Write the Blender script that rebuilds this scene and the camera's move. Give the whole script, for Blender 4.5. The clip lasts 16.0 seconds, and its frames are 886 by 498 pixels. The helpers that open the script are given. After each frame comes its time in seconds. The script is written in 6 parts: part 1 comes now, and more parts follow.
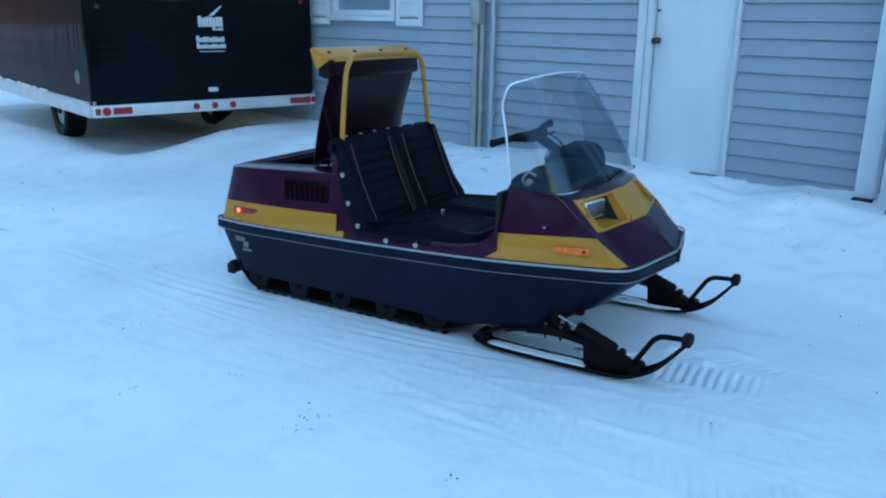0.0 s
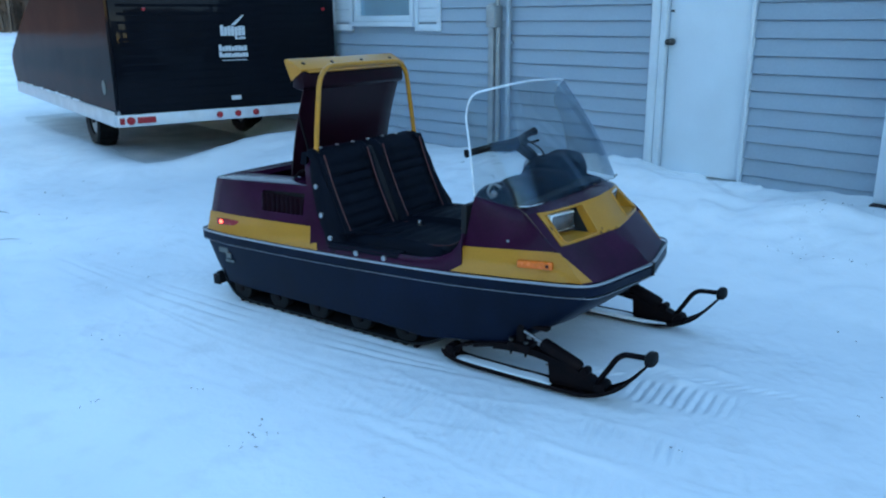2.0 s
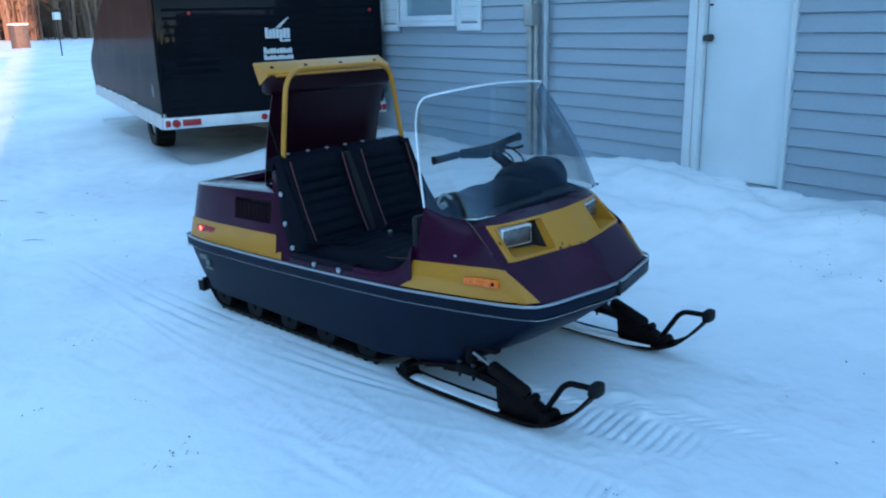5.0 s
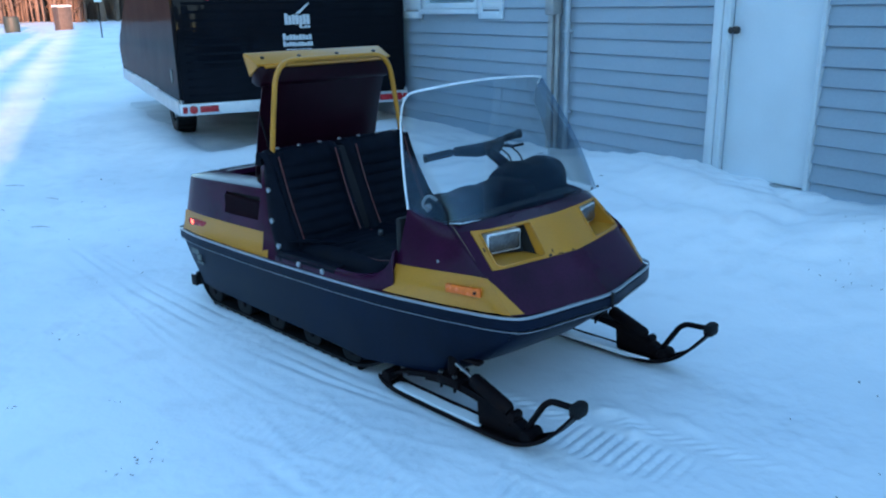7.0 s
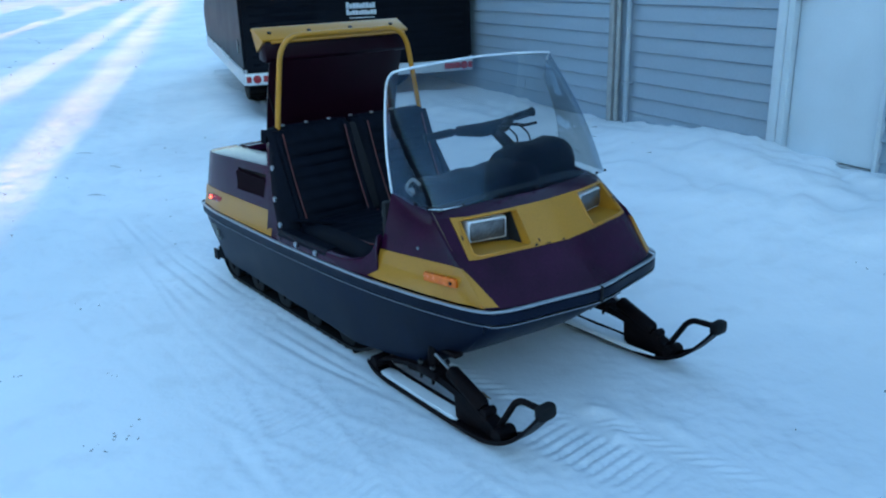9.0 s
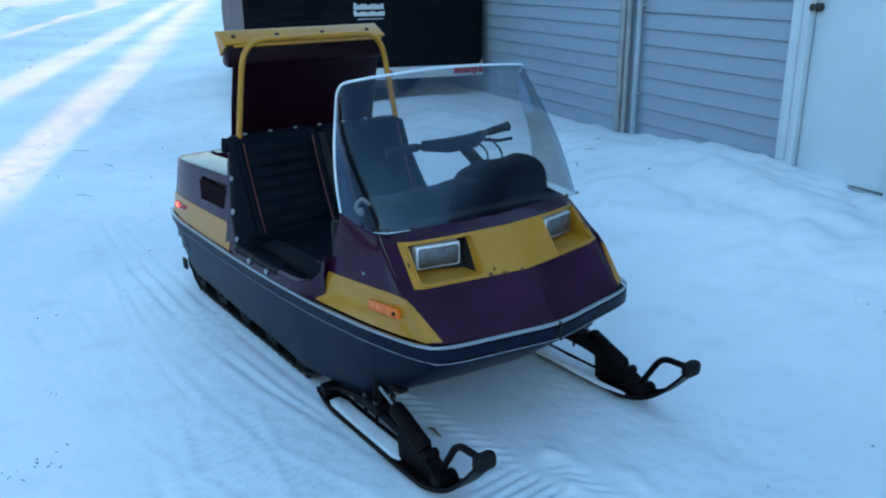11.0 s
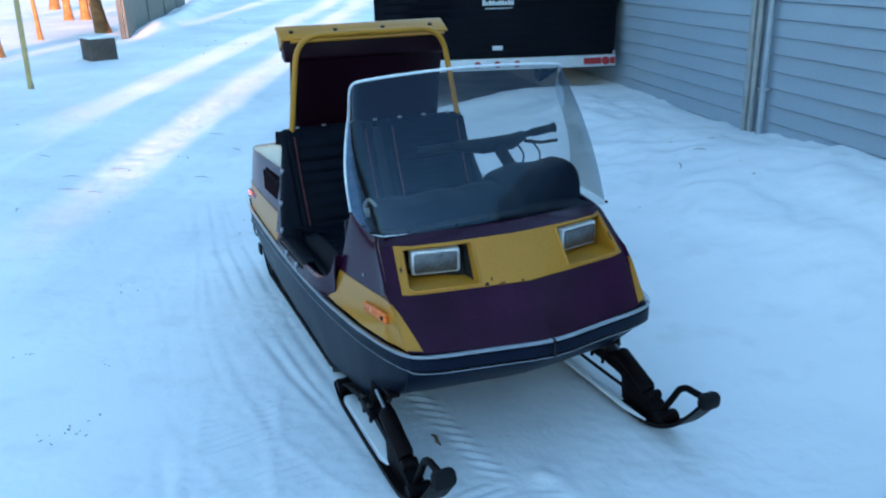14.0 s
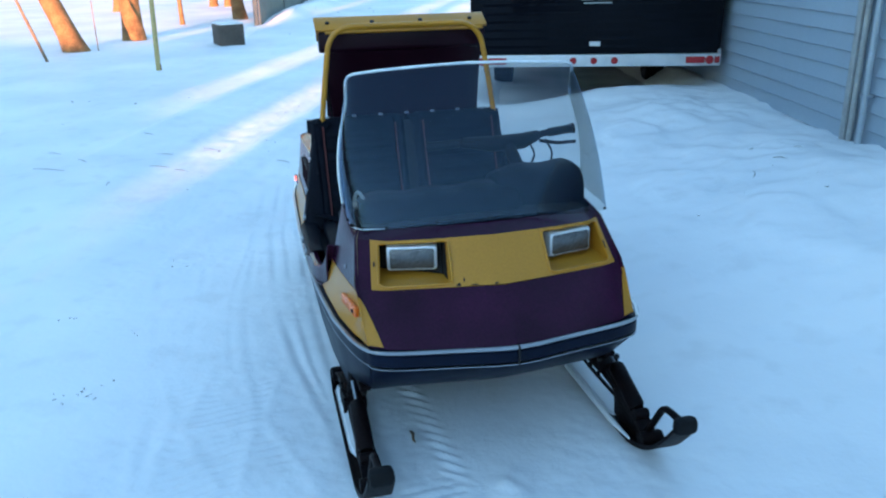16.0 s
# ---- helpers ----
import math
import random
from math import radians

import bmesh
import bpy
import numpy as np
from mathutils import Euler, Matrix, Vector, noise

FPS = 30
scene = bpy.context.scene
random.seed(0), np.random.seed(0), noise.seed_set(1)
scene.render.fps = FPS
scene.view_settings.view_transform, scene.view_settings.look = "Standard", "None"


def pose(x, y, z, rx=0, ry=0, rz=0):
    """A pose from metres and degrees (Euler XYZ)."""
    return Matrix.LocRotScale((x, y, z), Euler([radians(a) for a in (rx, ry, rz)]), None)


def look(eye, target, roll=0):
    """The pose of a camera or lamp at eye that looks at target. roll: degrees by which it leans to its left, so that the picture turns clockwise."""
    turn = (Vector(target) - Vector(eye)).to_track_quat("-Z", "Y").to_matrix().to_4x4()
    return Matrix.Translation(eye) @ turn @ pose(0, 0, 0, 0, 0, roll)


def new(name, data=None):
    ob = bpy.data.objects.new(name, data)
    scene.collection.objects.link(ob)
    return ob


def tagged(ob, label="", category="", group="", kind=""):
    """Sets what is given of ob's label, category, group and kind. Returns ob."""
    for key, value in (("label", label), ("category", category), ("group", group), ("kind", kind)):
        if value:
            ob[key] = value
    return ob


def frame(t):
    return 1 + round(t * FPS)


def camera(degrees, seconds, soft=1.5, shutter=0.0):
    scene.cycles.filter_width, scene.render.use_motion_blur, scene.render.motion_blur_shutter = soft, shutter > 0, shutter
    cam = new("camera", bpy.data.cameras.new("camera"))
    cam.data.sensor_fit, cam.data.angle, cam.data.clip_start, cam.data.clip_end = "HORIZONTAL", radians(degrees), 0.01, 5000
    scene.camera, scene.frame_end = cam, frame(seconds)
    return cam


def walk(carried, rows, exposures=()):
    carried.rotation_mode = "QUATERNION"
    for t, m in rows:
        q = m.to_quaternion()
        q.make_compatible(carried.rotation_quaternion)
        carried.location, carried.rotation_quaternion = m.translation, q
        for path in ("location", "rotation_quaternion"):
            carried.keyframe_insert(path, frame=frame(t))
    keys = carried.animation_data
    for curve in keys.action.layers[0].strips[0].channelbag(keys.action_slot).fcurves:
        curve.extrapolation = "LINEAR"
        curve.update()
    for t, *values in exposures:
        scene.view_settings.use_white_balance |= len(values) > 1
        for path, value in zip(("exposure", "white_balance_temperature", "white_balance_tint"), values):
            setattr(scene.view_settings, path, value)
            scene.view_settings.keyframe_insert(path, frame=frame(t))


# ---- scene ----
cam = camera(57.8, 16.0, soft=2.1)
METRES, EYE, TILT, LEAN, TURN = 3.3369, 1.4543, 0.0, 0.0, 42.5
ROWS = [
    (0.0, 0.0, 0.0, 0.0, 0.22, -16.11, -0.76),
    (0.5, 0.0033, 0.015, 0.0004, -1.8, -15.57, -0.3),
    (1.0, 0.0359, 0.0241, 0.003, 1.12, -15.35, 0.24),
    (1.5, 0.0939, 0.0183, 0.0021, 4.13, -15.3, -0.47),
    (2.0, 0.1195, 0.0282, 0.0101, 4.14, -16.04, 0.41),
    (2.5, 0.1264, 0.0435, 0.0074, 3.57, -16.08, 0.52),
    (3.0, 0.1734, 0.0592, 0.0053, 6.58, -16.7, 1.38),
    (3.5, 0.223, 0.0705, 0.0051, 6.9, -17.86, 0.4),
    (4.0, 0.2415, 0.0807, 0.0045, 6.67, -14.91, 1.1),
    (4.5, 0.2579, 0.0925, 0.0064, 8.0, -14.97, 2.15),
    (4.7, 0.2763, 0.0972, 0.0075, 9.91, -15.5, 1.87),
    (6.8, 0.3413, 0.1707, 0.0118, 13.14, -16.94, 0.69),
    (7.0, 0.3388, 0.1774, 0.0138, 13.82, -16.93, 0.92),
    (7.5, 0.3516, 0.189, 0.0107, 15.89, -18.77, 1.15),
    (8.0, 0.3886, 0.2098, 0.0129, 17.92, -18.6, 0.83),
    (8.5, 0.4303, 0.2318, 0.0162, 19.61, -19.24, 0.76),
    (9.0, 0.4479, 0.2537, 0.0219, 20.91, -19.21, 1.75),
    (9.5, 0.4335, 0.2788, 0.0212, 19.0, -19.1, 1.19),
    (9.7, 0.4303, 0.286, 0.0235, 19.34, -18.96, 1.45),
    (11.8, 0.5291, 0.3771, 0.0246, 26.61, -19.65, 1.51),
    (12.0, 0.5294, 0.3821, 0.0264, 27.51, -19.52, 2.11),
    (12.5, 0.5578, 0.3974, 0.0265, 30.42, -18.35, 1.11),
    (13.0, 0.6015, 0.4142, 0.0289, 33.99, -18.97, -0.44),
    (13.5, 0.6141, 0.4304, 0.0279, 34.61, -20.41, 0.13),
    (14.0, 0.6241, 0.4478, 0.032, 35.64, -19.84, 1.63),
    (14.5, 0.665, 0.4759, 0.0278, 39.9, -21.26, -0.03),
    (15.0, 0.7008, 0.5054, 0.0305, 43.22, -21.96, -0.21),
    (15.5, 0.7044, 0.5295, 0.0316, 42.6, -19.76, 0.49),
    (16.0, 0.725, 0.5465, 0.0305, 45.4, -20.14, 1.15),
]
EXPOSURES = [(0.0, 3.10, 6050, 8), (4.5, 3.12, 5900, 7), (7.0, 3.04, 5650, 6), (9.0, 3.02, 6050, 6), (9.7, 3.0, 5800, 6), (12.5, 3.18, 6550, 6), (15.0, 3.17, 6050, 6), (16.0, 3.19, 6350, 6)]
walk(cam, [(t, pose(0, 0, EYE, TILT, LEAN, TURN) @ pose(METRES * x, METRES * y, METRES * z, 90 + pitch, roll, yaw)) for t, x, y, z, yaw, pitch, roll in ROWS], EXPOSURES)

# ---- light ----
# The low sun stands behind the camera; its light runs along SUN_WAY over the yard.
SUN_AZ = (0.983, -0.185)
SUN_EL = 5.0
world = bpy.data.worlds.new("winter_dusk")
scene.world = world
world.use_nodes = True
wn = world.node_tree.nodes
sky = wn.new("ShaderNodeTexSky")
sky.sky_type = "NISHITA"
sky.sun_disc = False
sky.sun_elevation = radians(SUN_EL)
sky.sun_rotation = math.atan2(SUN_AZ[0], SUN_AZ[1])
sky.air_density = 1.0
sky.dust_density = 0.1
sky.ozone_density = 2.0
wn["Background"].inputs["Strength"].default_value = 0.11
world.node_tree.links.new(sky.outputs[0], wn["Background"].inputs["Color"])
sun = new("sun", bpy.data.lights.new("sun", "SUN"))
sun.data.energy = 2.2
sun.data.angle = radians(0.6)
sun.data.color = (1.0, 0.46, 0.28)
ce = math.cos(radians(SUN_EL))
sun.matrix_world = look((SUN_AZ[0] * ce * 60, SUN_AZ[1] * ce * 60, math.sin(radians(SUN_EL)) * 60), (0, 0, 0))


# ---- materials ----
def material(name, color, rough=0.6, metal=0.0, scale=6.0, vary=0.12, bump=0.1, fine=80.0, second=None, spread=0.5, coat=0.0, random_shade=0.0, spec=0.5, rough_vary=0.1):
    """Principled surface with coarse stains, fine grain and relief in real-world metres."""
    m = bpy.data.materials.new(name)
    m.use_nodes = True
    nt = m.node_tree
    nd, ln = nt.nodes, nt.links
    bs = nd["Principled BSDF"]
    tc = nd.new("ShaderNodeTexCoord")
    n1 = nd.new("ShaderNodeTexNoise")
    n1.inputs["Scale"].default_value = scale
    n1.inputs["Detail"].default_value = 6
    n2 = nd.new("ShaderNodeTexNoise")
    n2.inputs["Scale"].default_value = fine
    n2.inputs["Detail"].default_value = 4
    for n in (n1, n2):
        ln.new(tc.outputs["Object"], n.inputs["Vector"])
    ramp = nd.new("ShaderNodeValToRGB")
    ramp.color_ramp.elements[0].position = 0.5 - spread * 0.5
    ramp.color_ramp.elements[1].position = 0.5 + spread * 0.5
    c = Vector(color)
    dark = c * (1 - vary)
    lite = Vector(second) if second else c * (1 + vary)
    ramp.color_ramp.elements[0].color = (*dark, 1)
    ramp.color_ramp.elements[1].color = (*[min(1, v) for v in lite], 1)
    ln.new(n1.outputs[0], ramp.inputs[0])
    mx = nd.new("ShaderNodeMix")
    mx.data_type = "RGBA"
    mx.blend_type = "OVERLAY"
    mx.inputs[0].default_value = min(1.0, vary * 1.5)
    ln.new(ramp.outputs[0], mx.inputs[6])
    ln.new(n2.outputs[0], mx.inputs[7])
    out = mx.outputs[2]
    if random_shade:
        oi = nd.new("ShaderNodeObjectInfo")
        hs = nd.new("ShaderNodeHueSaturation")
        mr = nd.new("ShaderNodeMapRange")
        mr.inputs[3].default_value = 1 - random_shade
        mr.inputs[4].default_value = 1 + random_shade
        ln.new(oi.outputs["Random"], mr.inputs[0])
        ln.new(mr.outputs[0], hs.inputs["Value"])
        ln.new(out, hs.inputs["Color"])
        out = hs.outputs[0]
    ln.new(out, bs.inputs["Base Color"])
    rr = nd.new("ShaderNodeMapRange")
    rr.inputs[3].default_value = max(0.02, rough - rough_vary)
    rr.inputs[4].default_value = min(1, rough + rough_vary)
    ln.new(n1.outputs[0], rr.inputs[0])
    ln.new(rr.outputs[0], bs.inputs["Roughness"])
    bs.inputs["Metallic"].default_value = metal
    bs.inputs["Coat Weight"].default_value = coat
    bs.inputs["Coat Roughness"].default_value = 0.15
    bs.inputs["Specular IOR Level"].default_value = spec
    if bump:
        bp = nd.new("ShaderNodeBump")
        bp.inputs["Strength"].default_value = bump
        bp.inputs["Distance"].default_value = 0.01
        ln.new(n2.outputs[0], bp.inputs["Height"])
        ln.new(bp.outputs[0], bs.inputs["Normal"])
    return m


def glass(name, tint, haze, gloss_rough=0.04):
    """Thin sheet: clear with a little scratched haze and a gloss tinted sky blue."""
    m = bpy.data.materials.new(name)
    m.use_nodes = True
    nt = m.node_tree
    nd, ln = nt.nodes, nt.links
    nd.remove(nd["Principled BSDF"])
    tr = nd.new("ShaderNodeBsdfTransparent")
    tr.inputs[0].default_value = (*tint, 1)
    df = nd.new("ShaderNodeBsdfDiffuse")
    df.inputs[0].default_value = (0.55, 0.62, 0.70, 1)
    gl = nd.new("ShaderNodeBsdfGlossy")
    gl.inputs["Roughness"].default_value = gloss_rough
    # blue put into the gloss colour stands in for a bluer reflected sky
    gl.inputs["Color"].default_value = (0.48, 0.70, 0.98, 1)
    fz, fr = nd.new("ShaderNodeFresnel"), nd.new("ShaderNodeMath")
    fz.inputs["IOR"].default_value = 1.49
    fr.operation = "MULTIPLY"
    fr.inputs[1].default_value = 1.2
    ln.new(fz.outputs[0], fr.inputs[0])
    top = nd.new("ShaderNodeMath")
    top.operation = "MINIMUM"
    top.inputs[1].default_value = 0.24
    ln.new(fr.outputs[0], top.inputs[0])
    a, b = nd.new("ShaderNodeMixShader"), nd.new("ShaderNodeMixShader")
    tc, nz, mr = nd.new("ShaderNodeTexCoord"), nd.new("ShaderNodeTexNoise"), nd.new("ShaderNodeMapRange")
    nz.inputs["Scale"].default_value = 9
    nz.inputs["Detail"].default_value = 8
    ln.new(tc.outputs["Object"], nz.inputs["Vector"])
    ln.new(nz.outputs[0], mr.inputs[0])
    mr.inputs[3].default_value, mr.inputs[4].default_value = haze * 0.5, haze * 1.5
    ln.new(mr.outputs[0], a.inputs[0])
    ln.new(tr.outputs[0], a.inputs[1])
    ln.new(df.outputs[0], a.inputs[2])
    ln.new(top.outputs[0], b.inputs[0])
    ln.new(a.outputs[0], b.inputs[1])
    ln.new(gl.outputs[0], b.inputs[2])
    ln.new(b.outputs[0], nd["Material Output"].inputs[0])
    return m


def snow_material(name):
    m = bpy.data.materials.new(name)
    m.use_nodes = True
    nt = m.node_tree
    nd, ln = nt.nodes, nt.links
    bs = nd["Principled BSDF"]
    tc = nd.new("ShaderNodeTexCoord")
    big, mid, fine = [nd.new("ShaderNodeTexNoise") for _ in range(3)]
    for n, s, d in ((big, 0.55, 4), (mid, 5.0, 6), (fine, 55.0, 6)):
        n.inputs["Scale"].default_value = s
        n.inputs["Detail"].default_value = d
        ln.new(tc.outputs["Object"], n.inputs["Vector"])
    ramp = nd.new("ShaderNodeValToRGB")
    ramp.color_ramp.elements[0].position, ramp.color_ramp.elements[1].position = 0.32, 0.62
    ramp.color_ramp.elements[0].color = (0.74, 0.77, 0.80, 1)
    ramp.color_ramp.elements[1].color = (0.90, 0.91, 0.92, 1)
    ln.new(big.outputs[0], ramp.inputs[0])
    mx = nd.new("ShaderNodeMix")
    mx.data_type, mx.blend_type = "RGBA", "MULTIPLY"
    r2 = nd.new("ShaderNodeValToRGB")
    r2.color_ramp.elements[0].position, r2.color_ramp.elements[1].position = 0.30, 0.45
    r2.color_ramp.elements[0].color = (0.80, 0.79, 0.78, 1)
    r2.color_ramp.elements[1].color = (1, 1, 1, 1)
    ln.new(mid.outputs[0], r2.inputs[0])
    mx.inputs[0].default_value = 0.3
    ln.new(ramp.outputs[0], mx.inputs[6])
    ln.new(r2.outputs[0], mx.inputs[7])
    ln.new(mx.outputs[2], bs.inputs["Base Color"])
    bs.inputs["Roughness"].default_value = 0.62
    bs.inputs["Specular IOR Level"].default_value = 0.25
    b1, b2 = nd.new("ShaderNodeBump"), nd.new("ShaderNodeBump")
    b1.inputs["Strength"].default_value, b1.inputs["Distance"].default_value = 0.26, 0.04
    b2.inputs["Strength"].default_value, b2.inputs["Distance"].default_value = 0.25, 0.006
    ln.new(mid.outputs[0], b1.inputs["Height"])
    ln.new(fine.outputs[0], b2.inputs["Height"])
    ln.new(b1.outputs[0], b2.inputs["Normal"])
    ln.new(b2.outputs[0], bs.inputs["Normal"])
    return m


SNOW = snow_material("snow")
PURPLE = material("purple_paint", (0.029, 0.0042, 0.0205), 0.24, 0.0, 5, 0.34, 0.03, 160, spec=0.10, rough_vary=0.07, coat=0.19)
YELLOW = material("yellow_paint", (0.47, 0.205, 0.020), 0.38, 0.0, 4, 0.09, 0.02, 140, spec=0.15, coat=0.5)
HULL = material("navy_tub", (0.0030, 0.0064, 0.0185), 0.40, 0.0, 5, 0.35, 0.06, 120, spec=0.12)
CHROME = material("worn_chrome", (0.42, 0.43, 0.45), 0.38, 1.0, 20, 0.10, 0.04, 200)
ALU = material("aluminium", (0.62, 0.64, 0.66), 0.42, 0.85, 9, 0.14, 0.05, 150)
EDGE = material("bright_edge_trim", (0.78, 0.80, 0.82), 0.35, 0.2, 30, 0.12, 0.03, 200)
RUBBER = material("black_rubber", (0.005, 0.005, 0.006), 0.65, 0.0, 14, 0.3, 0.2, 90, spec=0.2)
VINYL = material("black_vinyl", (0.0046, 0.0058, 0.0105), 0.55, 0.0, 12, 0.3, 0.25, 220, spec=0.05)
PIPING = material("red_piping", (0.085, 0.011, 0.010), 0.5, 0.0, 20, 0.15, 0.05, 200)
STEEL = material("dark_steel", (0.0055, 0.0055, 0.0085), 0.48, 0.1, 18, 0.4, 0.2, 130, second=(0.012, 0.0065, 0.006), spread=0.6, spec=0.06)
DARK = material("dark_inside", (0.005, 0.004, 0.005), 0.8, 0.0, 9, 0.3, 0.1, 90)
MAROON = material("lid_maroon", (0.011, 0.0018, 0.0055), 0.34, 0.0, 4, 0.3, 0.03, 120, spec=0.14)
ORANGE_LENS = material("orange_lens", (0.80, 0.16, 0.015), 0.25, 0.0, 60, 0.12, 0.2, 260)
RED_LENS = material("red_lens", (0.30, 0.012, 0.018), 0.25, 0.0, 60, 0.15, 0.2, 260)
LAMP_GLASS = material("lamp_glass", (0.15, 0.15, 0.155), 0.18, 0.6, 40, 0.3, 0.35, 90)
SCREEN = glass("windscreen_plastic", (0.74, 0.735, 0.71), 0.0012)
PANE = glass("window_pane", (0.85, 0.9, 0.9), 0.06, 0.02)
SIDING = material("vinyl_siding", (0.290, 0.352, 0.420), 0.5, 0.0, 1.6, 0.06, 0.10, 60, random_shade=0.03)
WHITE = material("white_paint", (0.62, 0.68, 0.735), 0.45, 0.0, 3, 0.05, 0.05, 70)
TRIM = material("trim_white", (0.58, 0.63, 0.67), 0.5, 0.0, 4, 0.06, 0.05, 60)
CONDUIT = material("grey_conduit", (0.34, 0.35, 0.35), 0.5, 0.3, 8, 0.15, 0.08, 80)
PIPE = material("galvanised_pipe", (0.36, 0.41, 0.46), 0.5, 0.2, 8, 0.12, 0.08, 80)
TRAILER = material("black_trailer_skin", (0.0042, 0.0050, 0.0080), 0.5, 0.0, 2.2, 0.35, 0.05, 60, spec=0.012, coat=0.14)


def ripple(m, rough, deep):
    """A polished clear coat that lies in slow waves, as thin sheet on a frame does."""
    nd, ln = m.node_tree.nodes, m.node_tree.links
    bs = nd["Principled BSDF"]
    bs.inputs["Coat Roughness"].default_value = rough
    tc, mp, nz, bp = nd.new("ShaderNodeTexCoord"), nd.new("ShaderNodeMapping"), nd.new("ShaderNodeTexNoise"), nd.new("ShaderNodeBump")
    mp.inputs["Scale"].default_value = (2.2, 2.2, 0.5)
    nz.inputs["Scale"].default_value = 1.6
    bp.inputs["Strength"].default_value, bp.inputs["Distance"].default_value = 1.0, deep
    ln.new(tc.outputs["Object"], mp.inputs["Vector"])
    ln.new(mp.outputs[0], nz.inputs["Vector"])
    ln.new(nz.outputs[0], bp.inputs["Height"])
    ln.new(bp.outputs[0], bs.inputs["Coat Normal"])


ripple(TRAILER, 0.05, 0.012)
TRAILER_FRAME = material("trailer_aluminium", (0.56, 0.58, 0.60), 0.45, 0.3, 5, 0.12, 0.08, 90)
KNOB = material("dark_bronze", (0.045, 0.042, 0.040), 0.35, 0.6, 20, 0.2, 0.05, 120)
LOGO = material("white_decal", (0.52, 0.54, 0.56), 0.5, 0.0, 30, 0.10, 0.0, 90)
GRAVEL = material("bare_gravel", (0.62, 0.65, 0.68), 0.9, 0.0, 2.0, 0.2, 0.5, 45, second=(0.80, 0.82, 0.84))
BARK = material("bark", (0.20, 0.105, 0.040), 0.9, 0.0, 5, 0.45, 0.9, 30, second=(0.34, 0.185, 0.075))
DIRT = material("dirt_crumbs", (0.20, 0.195, 0.185), 0.9, 0.0, 9, 0.3, 0.2, 60)
WOOD = material("weathered_wood", (0.20, 0.13, 0.075), 0.75, 0.0, 4, 0.3, 0.4, 60)
FENCE = material("grey_boards", (0.135, 0.145, 0.14), 0.8, 0.0, 3, 0.2, 0.3, 50, random_shade=0.12)
STAKE = material("yellow_stake", (0.45, 0.35, 0.15), 0.6, 0.0, 5, 0.15, 0.1, 60)
TWIG = material("far_twigs", (0.120, 0.088, 0.068), 0.9, 0.0, 0.4, 0.35, 0.0, 8)
BLOCK = material("old_timber", (0.085, 0.070, 0.060), 0.85, 0.0, 5, 0.3, 0.5, 50)
BIN = material("dark_green_plastic", (0.03, 0.045, 0.04), 0.6, 0.0, 4, 0.2, 0.1, 60)
PLAIN = material("plain_boards", (0.30, 0.27, 0.24), 0.8, 0.0, 1.5, 0.15, 0.2, 40)
GLOW = bpy.data.materials.new("tail_bulb")
GLOW.use_nodes = True
GLOW.node_tree.nodes["Principled BSDF"].inputs["Base Color"].default_value = (0.8, 0.03, 0.02, 1)
GLOW.node_tree.nodes["Principled BSDF"].inputs["Emission Color"].default_value = (1.0, 0.06, 0.03, 1)
GLOW.node_tree.nodes["Principled BSDF"].inputs["Emission Strength"].default_value = 1.2


# ---- mesh helpers ----
def link(name, bm, mat, sharp=0.6):
    bmesh.ops.recalc_face_normals(bm, faces=bm.faces)
    for f in bm.faces:
        f.smooth = True
    for e in bm.edges:
        e.smooth = len(e.link_faces) == 2 and e.calc_face_angle(0) < sharp
    me = bpy.data.meshes.new(name)
    bm.to_mesh(me)
    bm.free()
    for m in (mat if isinstance(mat, (list, tuple)) else [mat]):
        me.materials.append(m)
    return new(name, me)


def part(name, bm, mat, parent, label="", sharp=0.6):
    ob = link(name, bm, mat, sharp)
    ob.parent = parent
    if label:
        ob["label"] = label
    return ob


def same_part(ob, parent, m):
    """Another object on the mesh of ob, under parent."""
    o = new(ob.name.split(".")[0], ob.data)
    o.parent = parent
    o.matrix_basis = m
    if "label" in ob:
        o["label"] = ob["label"]
    return o


def box(lo, hi, r=0.0, bm=None, m=None, seg=2):
    own = bmesh.new()
    bmesh.ops.create_cube(own, size=1)
    for v in own.verts:
        v.co = Vector([lo[i] + (v.co[i] + 0.5) * (hi[i] - lo[i]) for i in range(3)])
    if r:
        bmesh.ops.bevel(own, geom=own.edges[:], offset=r, segments=seg, affect="EDGES", profile=0.5)
    if m is not None:
        bmesh.ops.transform(own, matrix=m, verts=own.verts)
    return join(bm, own)


def join(bm, own):
    if bm is None:
        return own
    base = [bm.verts.new(v.co) for v in own.verts]
    own.verts.index_update()
    for f in own.faces:
        bm.faces.new([base[v.index] for v in f.verts])
    own.free()
    return bm


